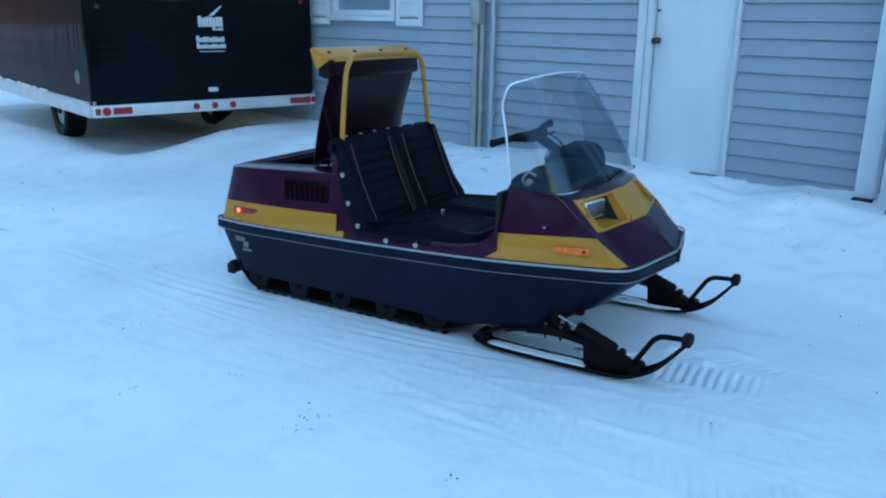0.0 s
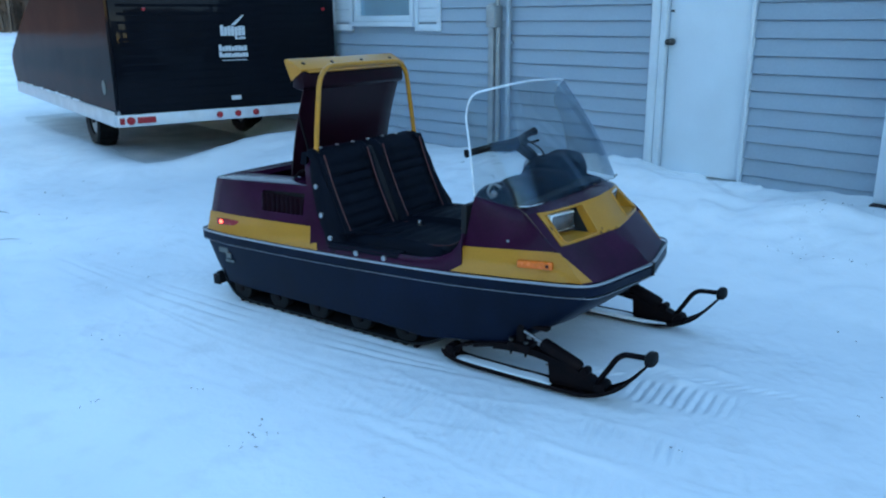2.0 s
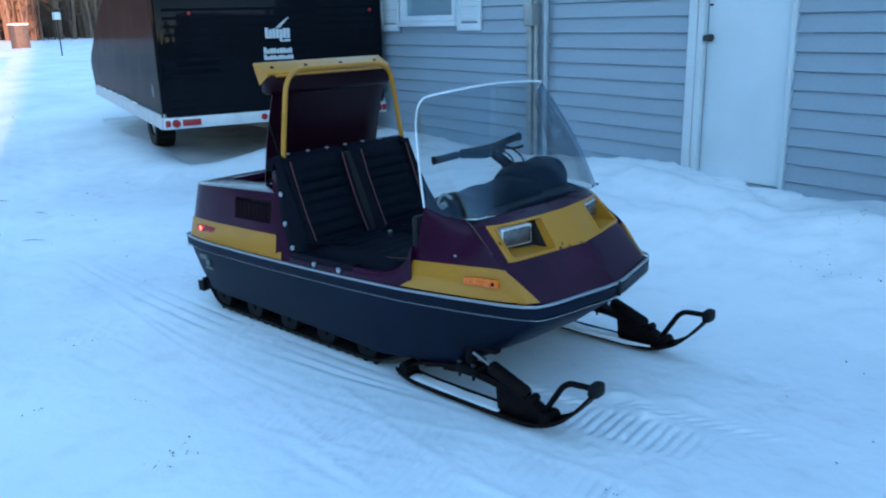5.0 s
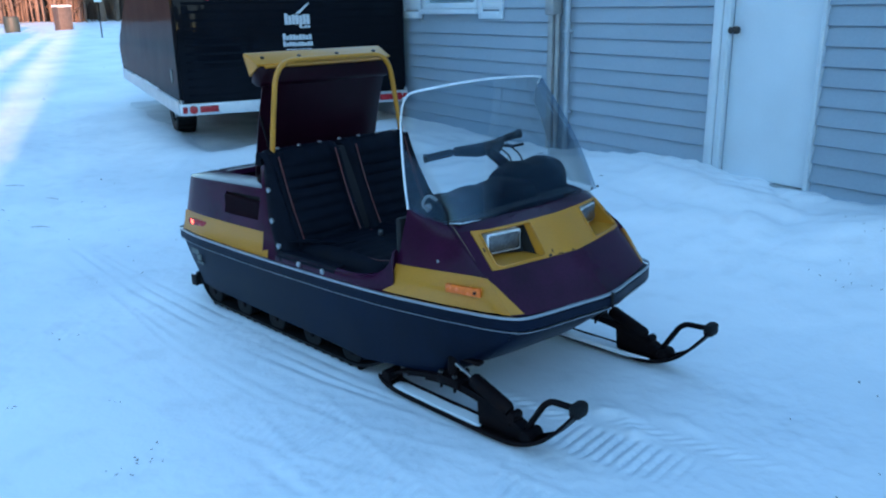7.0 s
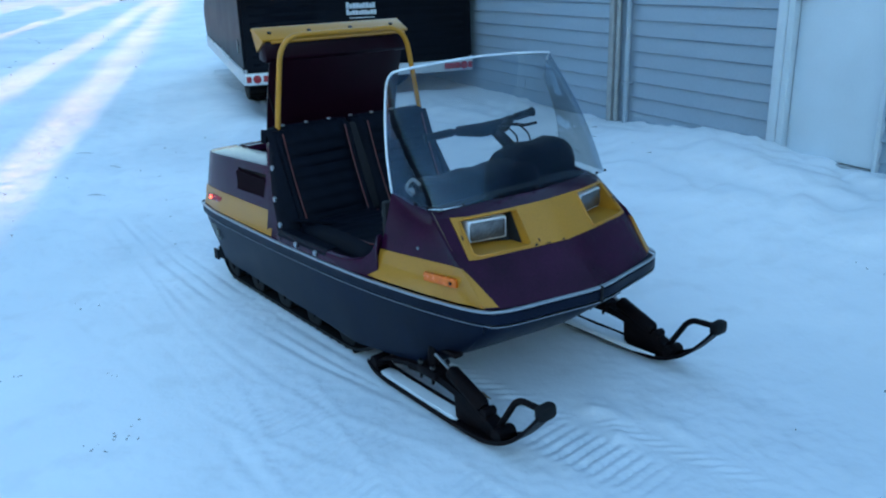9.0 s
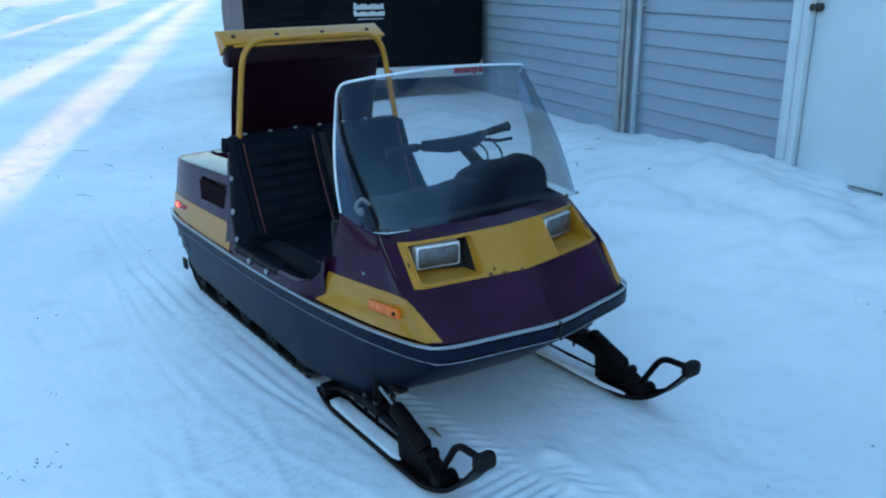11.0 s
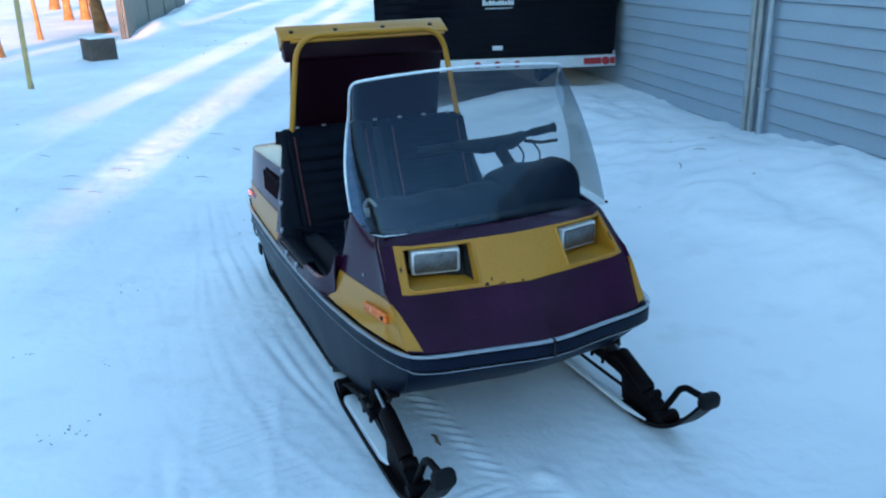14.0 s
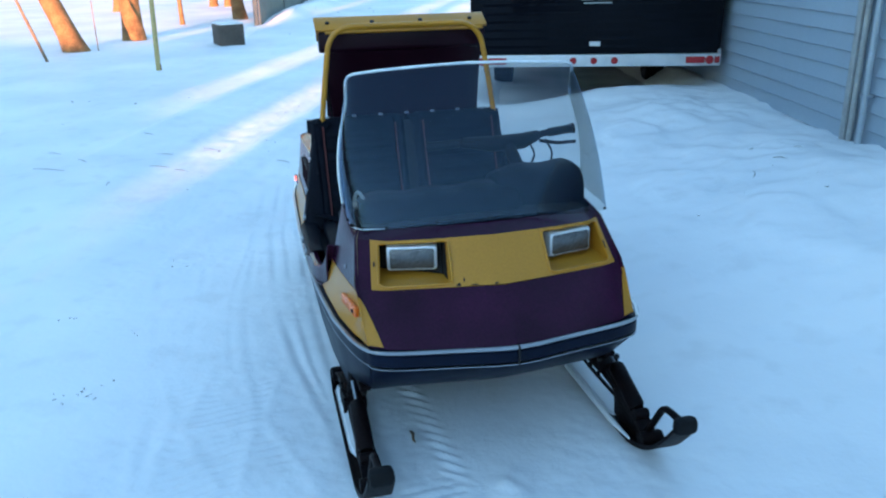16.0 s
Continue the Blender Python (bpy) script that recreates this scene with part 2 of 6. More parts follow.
def tube(points, r, n=10, bm=None, closed=False, caps=True):
    """A round bar along points; r may be one radius or one for each point."""
    bm = bm or bmesh.new()
    pts = [Vector(p) for p in points]
    rad = r if isinstance(r, (list, tuple)) else [r] * len(pts)
    rings, up = [], None
    for i, p in enumerate(pts):
        a = pts[i - 1] if (i or closed) else p
        b = pts[(i + 1) % len(pts)] if (i + 1 < len(pts) or closed) else p
        d = (b - a).normalized()
        if up is None:
            up = d.orthogonal().normalized()
        up = (up - d * up.dot(d)).normalized()
        side = d.cross(up)
        rings.append([bm.verts.new(p + (up * math.cos(k * math.tau / n) + side * math.sin(k * math.tau / n)) * rad[i]) for k in range(n)])
    pairs = list(zip(rings, rings[1:])) + ([(rings[-1], rings[0])] if closed else [])
    for a, b in pairs:
        for k in range(n):
            bm.faces.new((a[k], a[(k + 1) % n], b[(k + 1) % n], b[k]))
    if caps and not closed:
        bm.faces.new(rings[0][::-1])
        bm.faces.new(rings[-1])
    return bm


def smooth_path(pts, k=6):
    """Catmull-Rom through pts."""
    p = [Vector(q) for q in pts]
    p = [p[0] * 2 - p[1]] + p + [p[-1] * 2 - p[-2]]
    out = []
    for i in range(1, len(p) - 2):
        for j in range(k):
            t = j / k
            out.append(0.5 * ((2 * p[i]) + (p[i + 1] - p[i - 1]) * t + (2 * p[i - 1] - 5 * p[i] + 4 * p[i + 1] - p[i + 2]) * t * t + (3 * p[i] - p[i - 1] - 3 * p[i + 1] + p[i + 2]) * t ** 3))
    return out + [p[-2]]


def round_path(pts, r, k=5):
    """A polyline with its corners rounded to radius about r."""
    p = [Vector(q) for q in pts]
    out = [p[0]]
    for a, b, c in zip(p, p[1:], p[2:]):
        u, w = (a - b), (c - b)
        d = min(r, u.length * 0.45, w.length * 0.45)
        s, e = b + u.normalized() * d, b + w.normalized() * d
        for j in range(k + 1):
            t = j / k
            out.append(s * (1 - t) ** 2 + b * 2 * t * (1 - t) + e * t * t)
    return out + [p[-1]]


def loft(rings, bm=None, closed=True, caps=False):
    bm = bm or bmesh.new()
    vs = [[bm.verts.new(p) for p in r] for r in rings]
    n = len(vs[0])
    for a, b in zip(vs, vs[1:]):
        for k in range(n if closed else n - 1):
            bm.faces.new((a[k], a[(k + 1) % n], b[(k + 1) % n], b[k]))
    if caps:
        bm.faces.new(vs[0][::-1])
        bm.faces.new(vs[-1])
    return bm


def sheet(grid, thick, skip=()):
    """A skin through a grid of points, given a thickness; the cells named in skip stay open."""
    bm = bmesh.new()
    vs = [[bm.verts.new(p) for p in r] for r in grid]
    for i in range(len(vs) - 1):
        for j in range(len(vs[0]) - 1):
            if (i, j) not in skip:
                bm.faces.new((vs[i][j], vs[i + 1][j], vs[i + 1][j + 1], vs[i][j + 1]))
    loose = [v for v in bm.verts if not v.link_faces]
    bmesh.ops.delete(bm, geom=loose, context="VERTS")
    return thicken(bm, thick)


def thicken(bm, thick):
    """Gives an open skin a back at the given depth and closes its rims."""
    bmesh.ops.recalc_face_normals(bm, faces=bm.faces)
    bm.normal_update()
    skin = bm.faces[:]
    back = {v: bm.verts.new(v.co - v.normal * thick) for v in bm.verts[:]}
    rims = [e for e in bm.edges if len(e.link_faces) == 1]
    for f in skin:
        bm.faces.new([back[v] for v in reversed(f.verts)])
    for e in rims:
        a, c = e.verts
        bm.faces.new((a, c, back[c], back[a]))
    return bm


def prism(poly, axis, a, b, bm=None, r=0.0):
    """A flat outline pushed from a to b along an axis; the outline gives the other two coordinates in order."""
    own = bmesh.new()

    def at(p, h):
        q = list(p)
        q.insert("xyz".index(axis), h)
        return q
    lo, hi = [own.verts.new(at(p, a)) for p in poly], [own.verts.new(at(p, b)) for p in poly]
    own.faces.new(lo[::-1])
    own.faces.new(hi)
    for k in range(len(poly)):
        own.faces.new((lo[k], lo[(k + 1) % len(poly)], hi[(k + 1) % len(poly)], hi[k]))
    if r:
        bmesh.ops.recalc_face_normals(own, faces=own.faces)
        bmesh.ops.bevel(own, geom=own.edges[:], offset=r, segments=2, affect="EDGES", profile=0.5)
    return join(bm, own)


def disc(center, axis, r, h, n=14, bm=None):
    c, a = Vector(center), Vector(axis).normalized()
    return tube([c - a * h * 0.5, c - a * h * 0.42, c + a * h * 0.42, c + a * h * 0.5], [r * 0.9, r, r, r * 0.9], n, bm)


def lerp_table(table, x):
    xs, ys = zip(*table)
    return float(np.interp(x, xs, ys))


def value_noise(x, y, scale, seed):
    """Smooth lattice noise in -1..1 on arrays."""
    rng = np.random.RandomState(seed)
    tab = rng.uniform(-1, 1, (128, 128))
    u, w = x * scale, y * scale
    i, j = np.floor(u).astype(int), np.floor(w).astype(int)
    fu, fw = u - i, w - j
    fu, fw = fu * fu * (3 - 2 * fu), fw * fw * (3 - 2 * fw)
    t = lambda a, b: tab[a % 128, b % 128]
    return (t(i, j) * (1 - fu) + t(i + 1, j) * fu) * (1 - fw) + (t(i, j + 1) * (1 - fu) + t(i + 1, j + 1) * fu) * fw


def step(a, b, x):
    t = np.clip((x - a) / (b - a), 0, 1)
    return t * t * (3 - 2 * t)


# ---- ground ----
SLED = pose(-3.875, 2.768, 0, 0, 0, 12)
SLED_INV = SLED.inverted()


def track_marks(lx, ly):
    """Pressed bands with tread bars beside and ahead of the sled, in its own directions."""
    z = np.zeros_like(lx)
    bands = (([(-2.2, -0.98), (0.6, -0.83), (1.3, -0.80), (1.8, -0.90), (2.2, -0.76), (2.9, -0.71), (3.4, -0.66)], 0.28, 1.1, 3.4, 0.046, 0.0120, 0.22),
             ([(2.0, -0.30), (2.35, -0.28), (3.0, -0.20)], 0.25, 2.2, 2.95, 0.043, 0.0120, 0.06),
             ([(1.0, -1.06), (1.7, -0.93), (2.3, -1.02), (3.4, -1.10)], 0.30, 1.2, 3.4, 0.046, 0.0070, 0.30))
    for k, (line, width, x0, x1, pitch, deep, lean) in enumerate(bands):
        xs, ys = zip(*line)
        off = ly - np.interp(lx, xs, ys)
        inside = step(width * 0.5, width * 0.5 - 0.05, np.abs(off)) * step(x0, x0 + 0.5, lx) * step(x1, x1 - 0.4, lx)
        bars = 0.35 - 1.5 * np.clip(1.5 * np.sin((lx + lean * off) * math.tau / pitch) - 0.2, 0, 1) ** 1.3
        fade = np.clip(0.40 + 0.6 * value_noise(lx, ly, 2.3, 5 + k) + 0.4 * value_noise(lx, ly, 7.0, 6), 0, 1.3)
        if k == 1:
            fade = 0.85 + 0.3 * value_noise(lx, ly, 4.5, 5)
        z += inside * deep * bars * fade
        z += 0.0035 * np.exp(-((np.abs(off) - width * 0.5) / 0.025) ** 2) * step(x0, x0 + 0.5, lx) * step(x1, x1 - 0.5, lx)
    # grooves cut by the skis when the sled swung in beside its tracks, each with a thrown-up edge
    for line, w, deep, x0, x1 in (([(-1.6, -0.50), (-0.27, -0.63), (0.65, -0.65), (1.37, -0.60), (1.89, -0.52), (2.25, -0.47)], 0.018, 0.013, -1.6, 2.3),
                                  ([(-1.6, -0.40), (-0.6, -0.46), (0.5, -0.49), (1.3, -0.48), (1.9, -0.45)], 0.016, 0.010, -1.4, 1.7),
                                  ([(-1.2, -0.47), (-0.2, -0.56), (0.6, -0.575), (1.4, -0.545), (2.0, -0.49)], 0.013, 0.008, -1.2, 2.0),
                                  ([(-1.4, -0.62), (-0.07, -0.74), (0.8, -0.80), (1.32, -0.79), (1.9, -0.76)], 0.020, 0.009, -1.4, 2.0),
                                  ([(-0.6, -0.70), (0.62, -0.86), (1.16, -0.87), (1.6, -0.85)], 0.014, 0.006, -0.6, 1.7),
                                  ([(-1.5, -1.30), (0.6, -1.21), (1.27, -1.16), (1.9, -1.15), (2.6, -1.18)], 0.022, 0.008, -1.5, 2.6),
                                  ([(-1.5, -1.05), (0.3, -1.00), (1.2, -1.04), (2.2, -1.22)], 0.018, 0.005, -1.2, 2.2)):
        xs, ys = zip(*line)
        off = ly - np.interp(lx, xs, ys) + 0.006 * value_noise(lx, ly * 0, 3.0, 17)
        on = step(x0, x0 + 0.5, lx) * step(x1, x1 - 0.4, lx) * (0.75 + 0.5 * value_noise(lx, ly, 1.7, 9))
        z += on * deep * 0.38 * np.clip(0.7 + 0.9 * value_noise(lx, ly, 3.3, 19), 0.1, 1.5) * (-np.exp(-(off / w) ** 2) + 0.55 * np.exp(-((off + 2.1 * w) / (w * 1.1)) ** 2))
    # rows of lug prints between and ahead of the skis
    for line, x0, x1, tall in (([(1.3, -0.235), (1.6, -0.22), (2.25, -0.18), (2.6, -0.16)], 1.25, 2.45, 0.020), ([(2.3, -0.12), (2.54, -0.06), (2.77, -0.02), (3.1, 0.045)], 2.35, 3.1, 0.013)):
        xs, ys = zip(*line)
        off = ly - np.interp(lx, xs, ys)
        row = np.exp(-(off / 0.030) ** 2) * step(x0, x0 + 0.25, lx) * step(x1, x1 - 0.25, lx)
        z += row * tall * (np.maximum(0, np.sin((lx - 0.9 * off) * math.tau / 0.060)) ** 1.5 - 0.3) * (0.8 + 0.4 * value_noise(lx, ly, 8.0, 15))
    # lumps thrown up ahead of the skis
    for cx, cy, sx, sy, hgt in ((2.42, -0.02, 0.10, 0.05, 0.022), (2.55, -0.10, 0.07, 0.04, 0.016), (2.62, 0.08, 0.12, 0.04, 0.012), (1.80, -0.92, 0.03, 0.16, 0.008)):
        z += hgt * np.exp(-((lx - cx) / sx) ** 2 - ((ly - cy) / sy) ** 2) * (1 + 0.6 * value_noise(lx, ly, 16.0, 41))
    # crumbly relief of the churned snow round the sled
    churned = step(-1.9, -1.3, ly) * step(1.1, 0.6, ly) * step(-1.8, -1.0, lx) * step(3.8, 3.0, lx)
    z += churned * (0.0019 * value_noise(lx, ly, 22.0, 31) + 0.0015 * value_noise(lx, ly, 38.0, 32)) * np.clip(0.55 + value_noise(lx, ly, 2.6, 33), 0, 1.4)
    return z


def ground_height(x, y):
    n1, n2, n3 = value_noise(x, y, 0.6, 1), value_noise(x, y, 2.2, 2), value_noise(x, y, 7.0, 3)
    crest = np.interp(x, [-13, -8, -7.3, -5.3, -4.6, -3.9, -3.45, -2.95, -2.2, -1.6, 1, 5], [0.22, 0.22, 0.22, 0.20, 0.275, 0.32, 0.33, 0.285, 0.28, 0.30, 0.25, 0.2])
    bank = crest * step(3.75, 5.7, y + 0.25 * n1)
    bank += 0.035 * np.exp(-((y - 5.65) / 0.28) ** 2) * step(-5.4, -4.6, x) * (1 + n2)
    z = bank * step(-16, -12, x) + 0.0 * x
    # ridge of ploughed snow round the bare place under the trailer
    ea, eb = (-7.78 + 0.05 * n1) - x, y - (3.66 + 0.04 * n1 + 0.08 * np.maximum(-7.6 - x, 0))
    edge = np.minimum(ea, eb)
    z += np.interp(x, [-12, -10, -8.3, -7.6], [0.02, 0.04, 0.075, 0.085]) * np.exp(-((edge + 0.12) / 0.36) ** 2) * step(5.9, 4.6, y) * step(-17, -13, x)
    bare = step(0.05, 0.45, edge) * step(-15.5, -13.5, x)
    bare = bare * step(6.15, 5.75, y - 0.0 * x)
    z = z * (1 - bare) + bare * (-0.05)
    lumps = 0.012 * n1 + 0.008 * n2 + 0.003 * n3
    near = np.exp(-(((x + 2.6) / 2.6) ** 2 + ((y - 2.8) / 1.2) ** 2) ** 2)
    z += lumps * (1 - 0.75 * near) * (1 + 1.5 * step(3.8, 5.2, y))
    z += (0.012 * n2 + 0.010 * n3 + 0.012 * value_noise(x, y, 4.0, 21)) * step(4.5, 5.3, y) * step(-7.6, -6.6, x)
    # trodden lumps and slabs of old shovelled snow along the bank
    for cx, cy, sx, sy, hgt in ((-5.9, 4.75, 0.45, 0.22, 0.050), (-5.2, 4.95, 0.35, 0.16, 0.040), (-4.3, 4.6, 0.40, 0.20, 0.030), (-3.3, 4.9, 0.5, 0.22, 0.035), (-4.9, 5.6, 0.3, 0.18, 0.05), (-2.9, 5.85, 0.22, 0.12, 0.06),
                                (-3.5, 5.95, 0.16, 0.12, 0.05), (-2.5, 5.95, 0.14, 0.10, 0.05), (-2.1, 5.3, 0.4, 0.2, 0.04), (-1.0, 4.6, 0.5, 0.2, 0.03), (-6.6, 5.3, 0.5, 0.3, 0.045), (-4.0, 5.75, 0.3, 0.15, 0.04)):
        d = ((x - cx) / sx) ** 2 + ((y - cy) / sy) ** 2 + 0.5 * value_noise(x, y, 5.0, 52)
        z += 0.6 * hgt * step(1.3, 0.5, d)
    z += (0.007 * value_noise(x, y, 9.0, 53) + 0.005 * value_noise(x, y, 15.0, 54)) * step(4.2, 4.8, y) * step(-8.0, -7.0, x) * np.clip(0.5 + value_noise(x, y, 1.3, 55), 0, 1.2)
    # far yard rises a little towards the woods
    z += 0.0045 * np.maximum(-x - 22, 0) + 0.10 * n1 * step(-20, -45, x)
    # snow ploughed up against the board fence
    z += 0.26 * np.exp(-((y + 0.42 + 0.12 * n1 + 0.014 * (x + 20)) / 0.42) ** 2) * step(-19.6, -22.5, x) * step(-46, -39, x)
    # wheel ruts along the drive, broken by boot and tyre prints
    run, along = 0.185 * x + 0.983 * y, 0.983 * x - 0.185 * y
    for c in (-0.02, -1.38):
        prints = 0.018 * value_noise(along, run * 2.2, 3.2, 12) + 0.014 * value_noise(along * 1.8, run * 3.0, 5.0, 13) + 0.008 * value_noise(x, y, 14.0, 8)
        prints = prints + 0.010 * np.maximum(0, np.sin(along * math.tau / 0.34 + 3 * value_noise(along, run, 1.1, 61))) ** 2 * step(0.16, 0.05, np.abs(run - c + 0.10))
        z += (-0.018 + 0.26 * prints + 0.006 * value_noise(along * 0.2, run * 2.0, 4.0, 71)) * np.exp(-((run - c) / 0.36) ** 4) * step(-4, -6.5, x) * (0.8 + 0.5 * n2)
        z += 0.022 * np.exp(-((run - c - 0.36) / 0.11) ** 2) * step(-4, -8, x) * (0.7 + 0.8 * n2)
        z += 0.016 * np.exp(-((run - c + 0.36) / 0.10) ** 2) * step(-4, -8, x) * (0.6 + 0.8 * n1)
    # older shallow tracks across the open yard
    for c, bend in ((-2.6, 0.004), (-3.3, 0.006), (0.75, -0.003)):
        off = run - c - bend * (along + 8) ** 2
        z += (-0.010 + 0.006 * n3) * np.exp(-(off / 0.16) ** 4) * step(-2, -5, x) * step(-40, -30, x)
    c, s = math.cos(radians(12)), math.sin(radians(12))
    dx, dy = x + 3.875, y - 2.768
    z += track_marks(dx * c + dy * s, -dx * s + dy * c)
    return z


def grid_axis(dense_a, dense_b, fine, wide_a, wide_b, medium, far, growth=1.08):
    """Cell borders: fine in the dense stretch, medium in the wider one, growing beyond it."""
    xs = list(np.arange(dense_a, dense_b, fine))
    d, a = fine, xs[-1]
    while a < far:
        d = min(d * growth, 12 if a > wide_b else medium)
        a += d
        xs.append(a)
    d, a = fine, xs[0]
    low = []
    while a > -far:
        d = min(d * growth, 12 if a < wide_a else medium)
        a -= d
        low.append(a)
    return np.array(low[::-1] + xs)


gx, gy = grid_axis(-4.3, 0.1, 0.009, -15, 1, 0.045, 320), grid_axis(1.3, 3.9, 0.009, -0.6, 6, 0.04, 320)
GX, GY = np.meshgrid(gx, gy, indexing="ij")
GZ = ground_height(GX, GY)
nx, ny = GX.shape
me = bpy.data.meshes.new("ground")
me.vertices.add(nx * ny)
me.vertices.foreach_set("co", np.stack([GX, GY, GZ], -1).ravel())
ids = np.arange(nx * ny).reshape(nx, ny)
quads = np.stack([ids[:-1, :-1], ids[1:, :-1], ids[1:, 1:], ids[:-1, 1:]], -1).reshape(-1, 4)
me.loops.add(quads.size)
me.loops.foreach_set("vertex_index", quads.ravel())
me.polygons.add(len(quads))
me.polygons.foreach_set("loop_start", np.arange(0, quads.size, 4))
me.polygons.foreach_set("use_smooth", np.ones(len(quads), bool))
me.update(calc_edges=True)
me.materials.append(SNOW)
tagged(new("ground", me), "packed snow yard with tread prints and ploughed banks", "snow", kind="structure")

gp = [[(-14 + 6.7 * i / 40, lo + (6.28 - lo) * j / 16) for j in range(17)] for i in range(41) for lo in [3.66 + 0.08 * max(-7.6 - (-14 + 6.7 * i / 40), 0)]]
tagged(part("bare_ground", sheet([[Vector((x, y, 0.012 * noise.noise((x * 1.3, y * 1.3, 3)))) for x, y in r] for r in gp], 0.03), GRAVEL, None), "bare grey gravel and ice under the trailer", "gravel", kind="structure")


# ---- house ----
WALL_Y = 6.2
DOOR = (-3.36, -2.66, 0.255, 2.29)
WIN = (-7.44, -6.41, 1.46, 2.55)
TOP = 2.75


def house():
    wall = bmesh.new()
    y0, y1 = WALL_Y + 0.02, WALL_Y + 0.18
    for lo, hi in (((-14, -0.1), (WIN[0], TOP)), ((WIN[0], -0.1), (WIN[1], WIN[2])), ((WIN[0], WIN[3]), (WIN[1], TOP)), ((WIN[1], -0.1), (DOOR[0], TOP)),
                   ((DOOR[0], DOOR[3]), (DOOR[1], TOP)), ((DOOR[0], -0.1), (DOOR[1], DOOR[2] - 0.03)), ((DOOR[1], -0.1), (3.0, TOP))):
        box((lo[0], y0, lo[1]), (hi[0], y1, hi[1]), bm=wall)
    w = tagged(part("wall_house", wall, SIDING, None), "house wall clad in pale blue-grey lapped siding", "wall", kind="structure")
    roof = bmesh.new()
    prism([(5.75, 2.74), (5.75, 2.86), (9.0, 3.9), (12.2, 2.86), (12.2, 2.74)], "x", -14.4, 3.4, roof)
    tagged(part("roof", roof, PLAIN, None), "plain low house roof with eaves", "roof", kind="structure")
    # unseen eaves, fascia and roof snow, added pale to lighten the windscreen's reflection
    tagged(part("eaves", box((-14.4, 5.72, 2.70), (3.4, 6.19, 2.737), 0.006), WHITE, None), "unseen white eaves added to lighten reflections", "eaves", kind="structure")
    tagged(part("fascia", box((-14.4, 5.69, 2.70), (3.4, 5.718, 2.90), 0.004), WHITE, None), "unseen white fascia added along the roof edge for reflections", "fascia", kind="structure")
    tagged(part("roof_cover", prism([(5.66, 2.91), (5.70, 3.06), (9.0, 4.12), (12.2, 3.08), (12.2, 2.90), (9.0, 3.94)], "x", -14.4, 3.4), SNOW, None), "unseen snow added on the house roof to lighten reflections", "snow", kind="stuff")
    back = bmesh.new()
    box((-14, 6.38, -0.1), (-13.85, 12, TOP), bm=back)
    box((2.85, 6.38, -0.1), (3.0, 12, TOP), bm=back)
    box((-14, 11.85, -0.1), (3.0, 12, TOP), bm=back)
    tagged(part("wall_back", back, PLAIN, None), "plain rear and end walls of the house", "wall", kind="structure")
    # lapped courses, one board for each stretch between openings
    pitch, meshes = 0.127, {}
    spans_at = lambda z: [(-14, 3.0)] if z > 2.58 else ([(-14, WIN[0] - 0.05), (WIN[1] + 0.05, 3.0)] if z > 2.30 else ([(-14, WIN[0] - 0.05), (WIN[1] + 0.05, DOOR[0] - 0.14), (DOOR[1] + 0.03, 3.0)] if z > 1.36 else [(-14, DOOR[0] - 0.14), (DOOR[1] + 0.03, 3.0)]))
    z = 0.061
    while z < TOP - 0.1:
        for a, b in spans_at(z + 0.06):
            key = round(b - a, 3)
            if key not in meshes:
                # the board's face leans out and ends in a rolled drip edge
                prof = [(0.016, 0.0), (-0.012, 0.001), (-0.015, 0.006), (-0.013, 0.014), (0.009, pitch - 0.004), (0.018, pitch - 0.004)]
                bmx = prism(prof, "x", 0, b - a)
                ob = part("siding_board", bmx, SIDING, w)
                ob.matrix_basis = pose(a, WALL_Y, z)
                meshes[key] = ob
            else:
                same_part(meshes[key], w, pose(a, WALL_Y, z))
        z += pitch


house()


def door():
    x0, x1, z0, z1 = DOOR
    d = tagged(new("door_1"), "closed plain white metal door with a dark round knob", "door", kind="structure")
    part("door_slab", box((x0 + 0.004, WALL_Y + 0.015, z0), (x1 - 0.004, WALL_Y + 0.06, z1), 0.004), WHITE, d)
    for a, b in ((x0 - 0.055, x0), (x0 - 0.14, x0 - 0.062), (x1, x1 + 0.03)):
        part("casing", box((a, WALL_Y - 0.035, z0 - 0.10), (b, WALL_Y + 0.02, z1 + 0.08), 0.006), TRIM, d)
    part("head_casing", box((x0 - 0.055, WALL_Y - 0.035, z1 + 0.004), (x1, WALL_Y + 0.02, z1 + 0.08), 0.006), TRIM, d)
    part("threshold", box((x0, WALL_Y - 0.022, z0 - 0.035), (x1, WALL_Y + 0.06, z0 - 0.006), 0.005), CONDUIT, d, "worn metal threshold")
    kx, kz = -3.325, 1.295
    k = part("door_knob", tube([(kx, WALL_Y + 0.015, kz), (kx, WALL_Y - 0.02, kz), (kx, WALL_Y - 0.03, kz), (kx, WALL_Y - 0.045, kz), (kx, WALL_Y - 0.06, kz), (kx, WALL_Y - 0.068, kz)], [0.028, 0.026, 0.011, 0.021, 0.024, 0.013], 16), KNOB, d, "dark bronze round knob")
    part("latch_plate", box((kx - 0.026, WALL_Y + 0.009, 1.522), (kx + 0.004, WALL_Y + 0.016, 1.540), 0.002), KNOB, d)


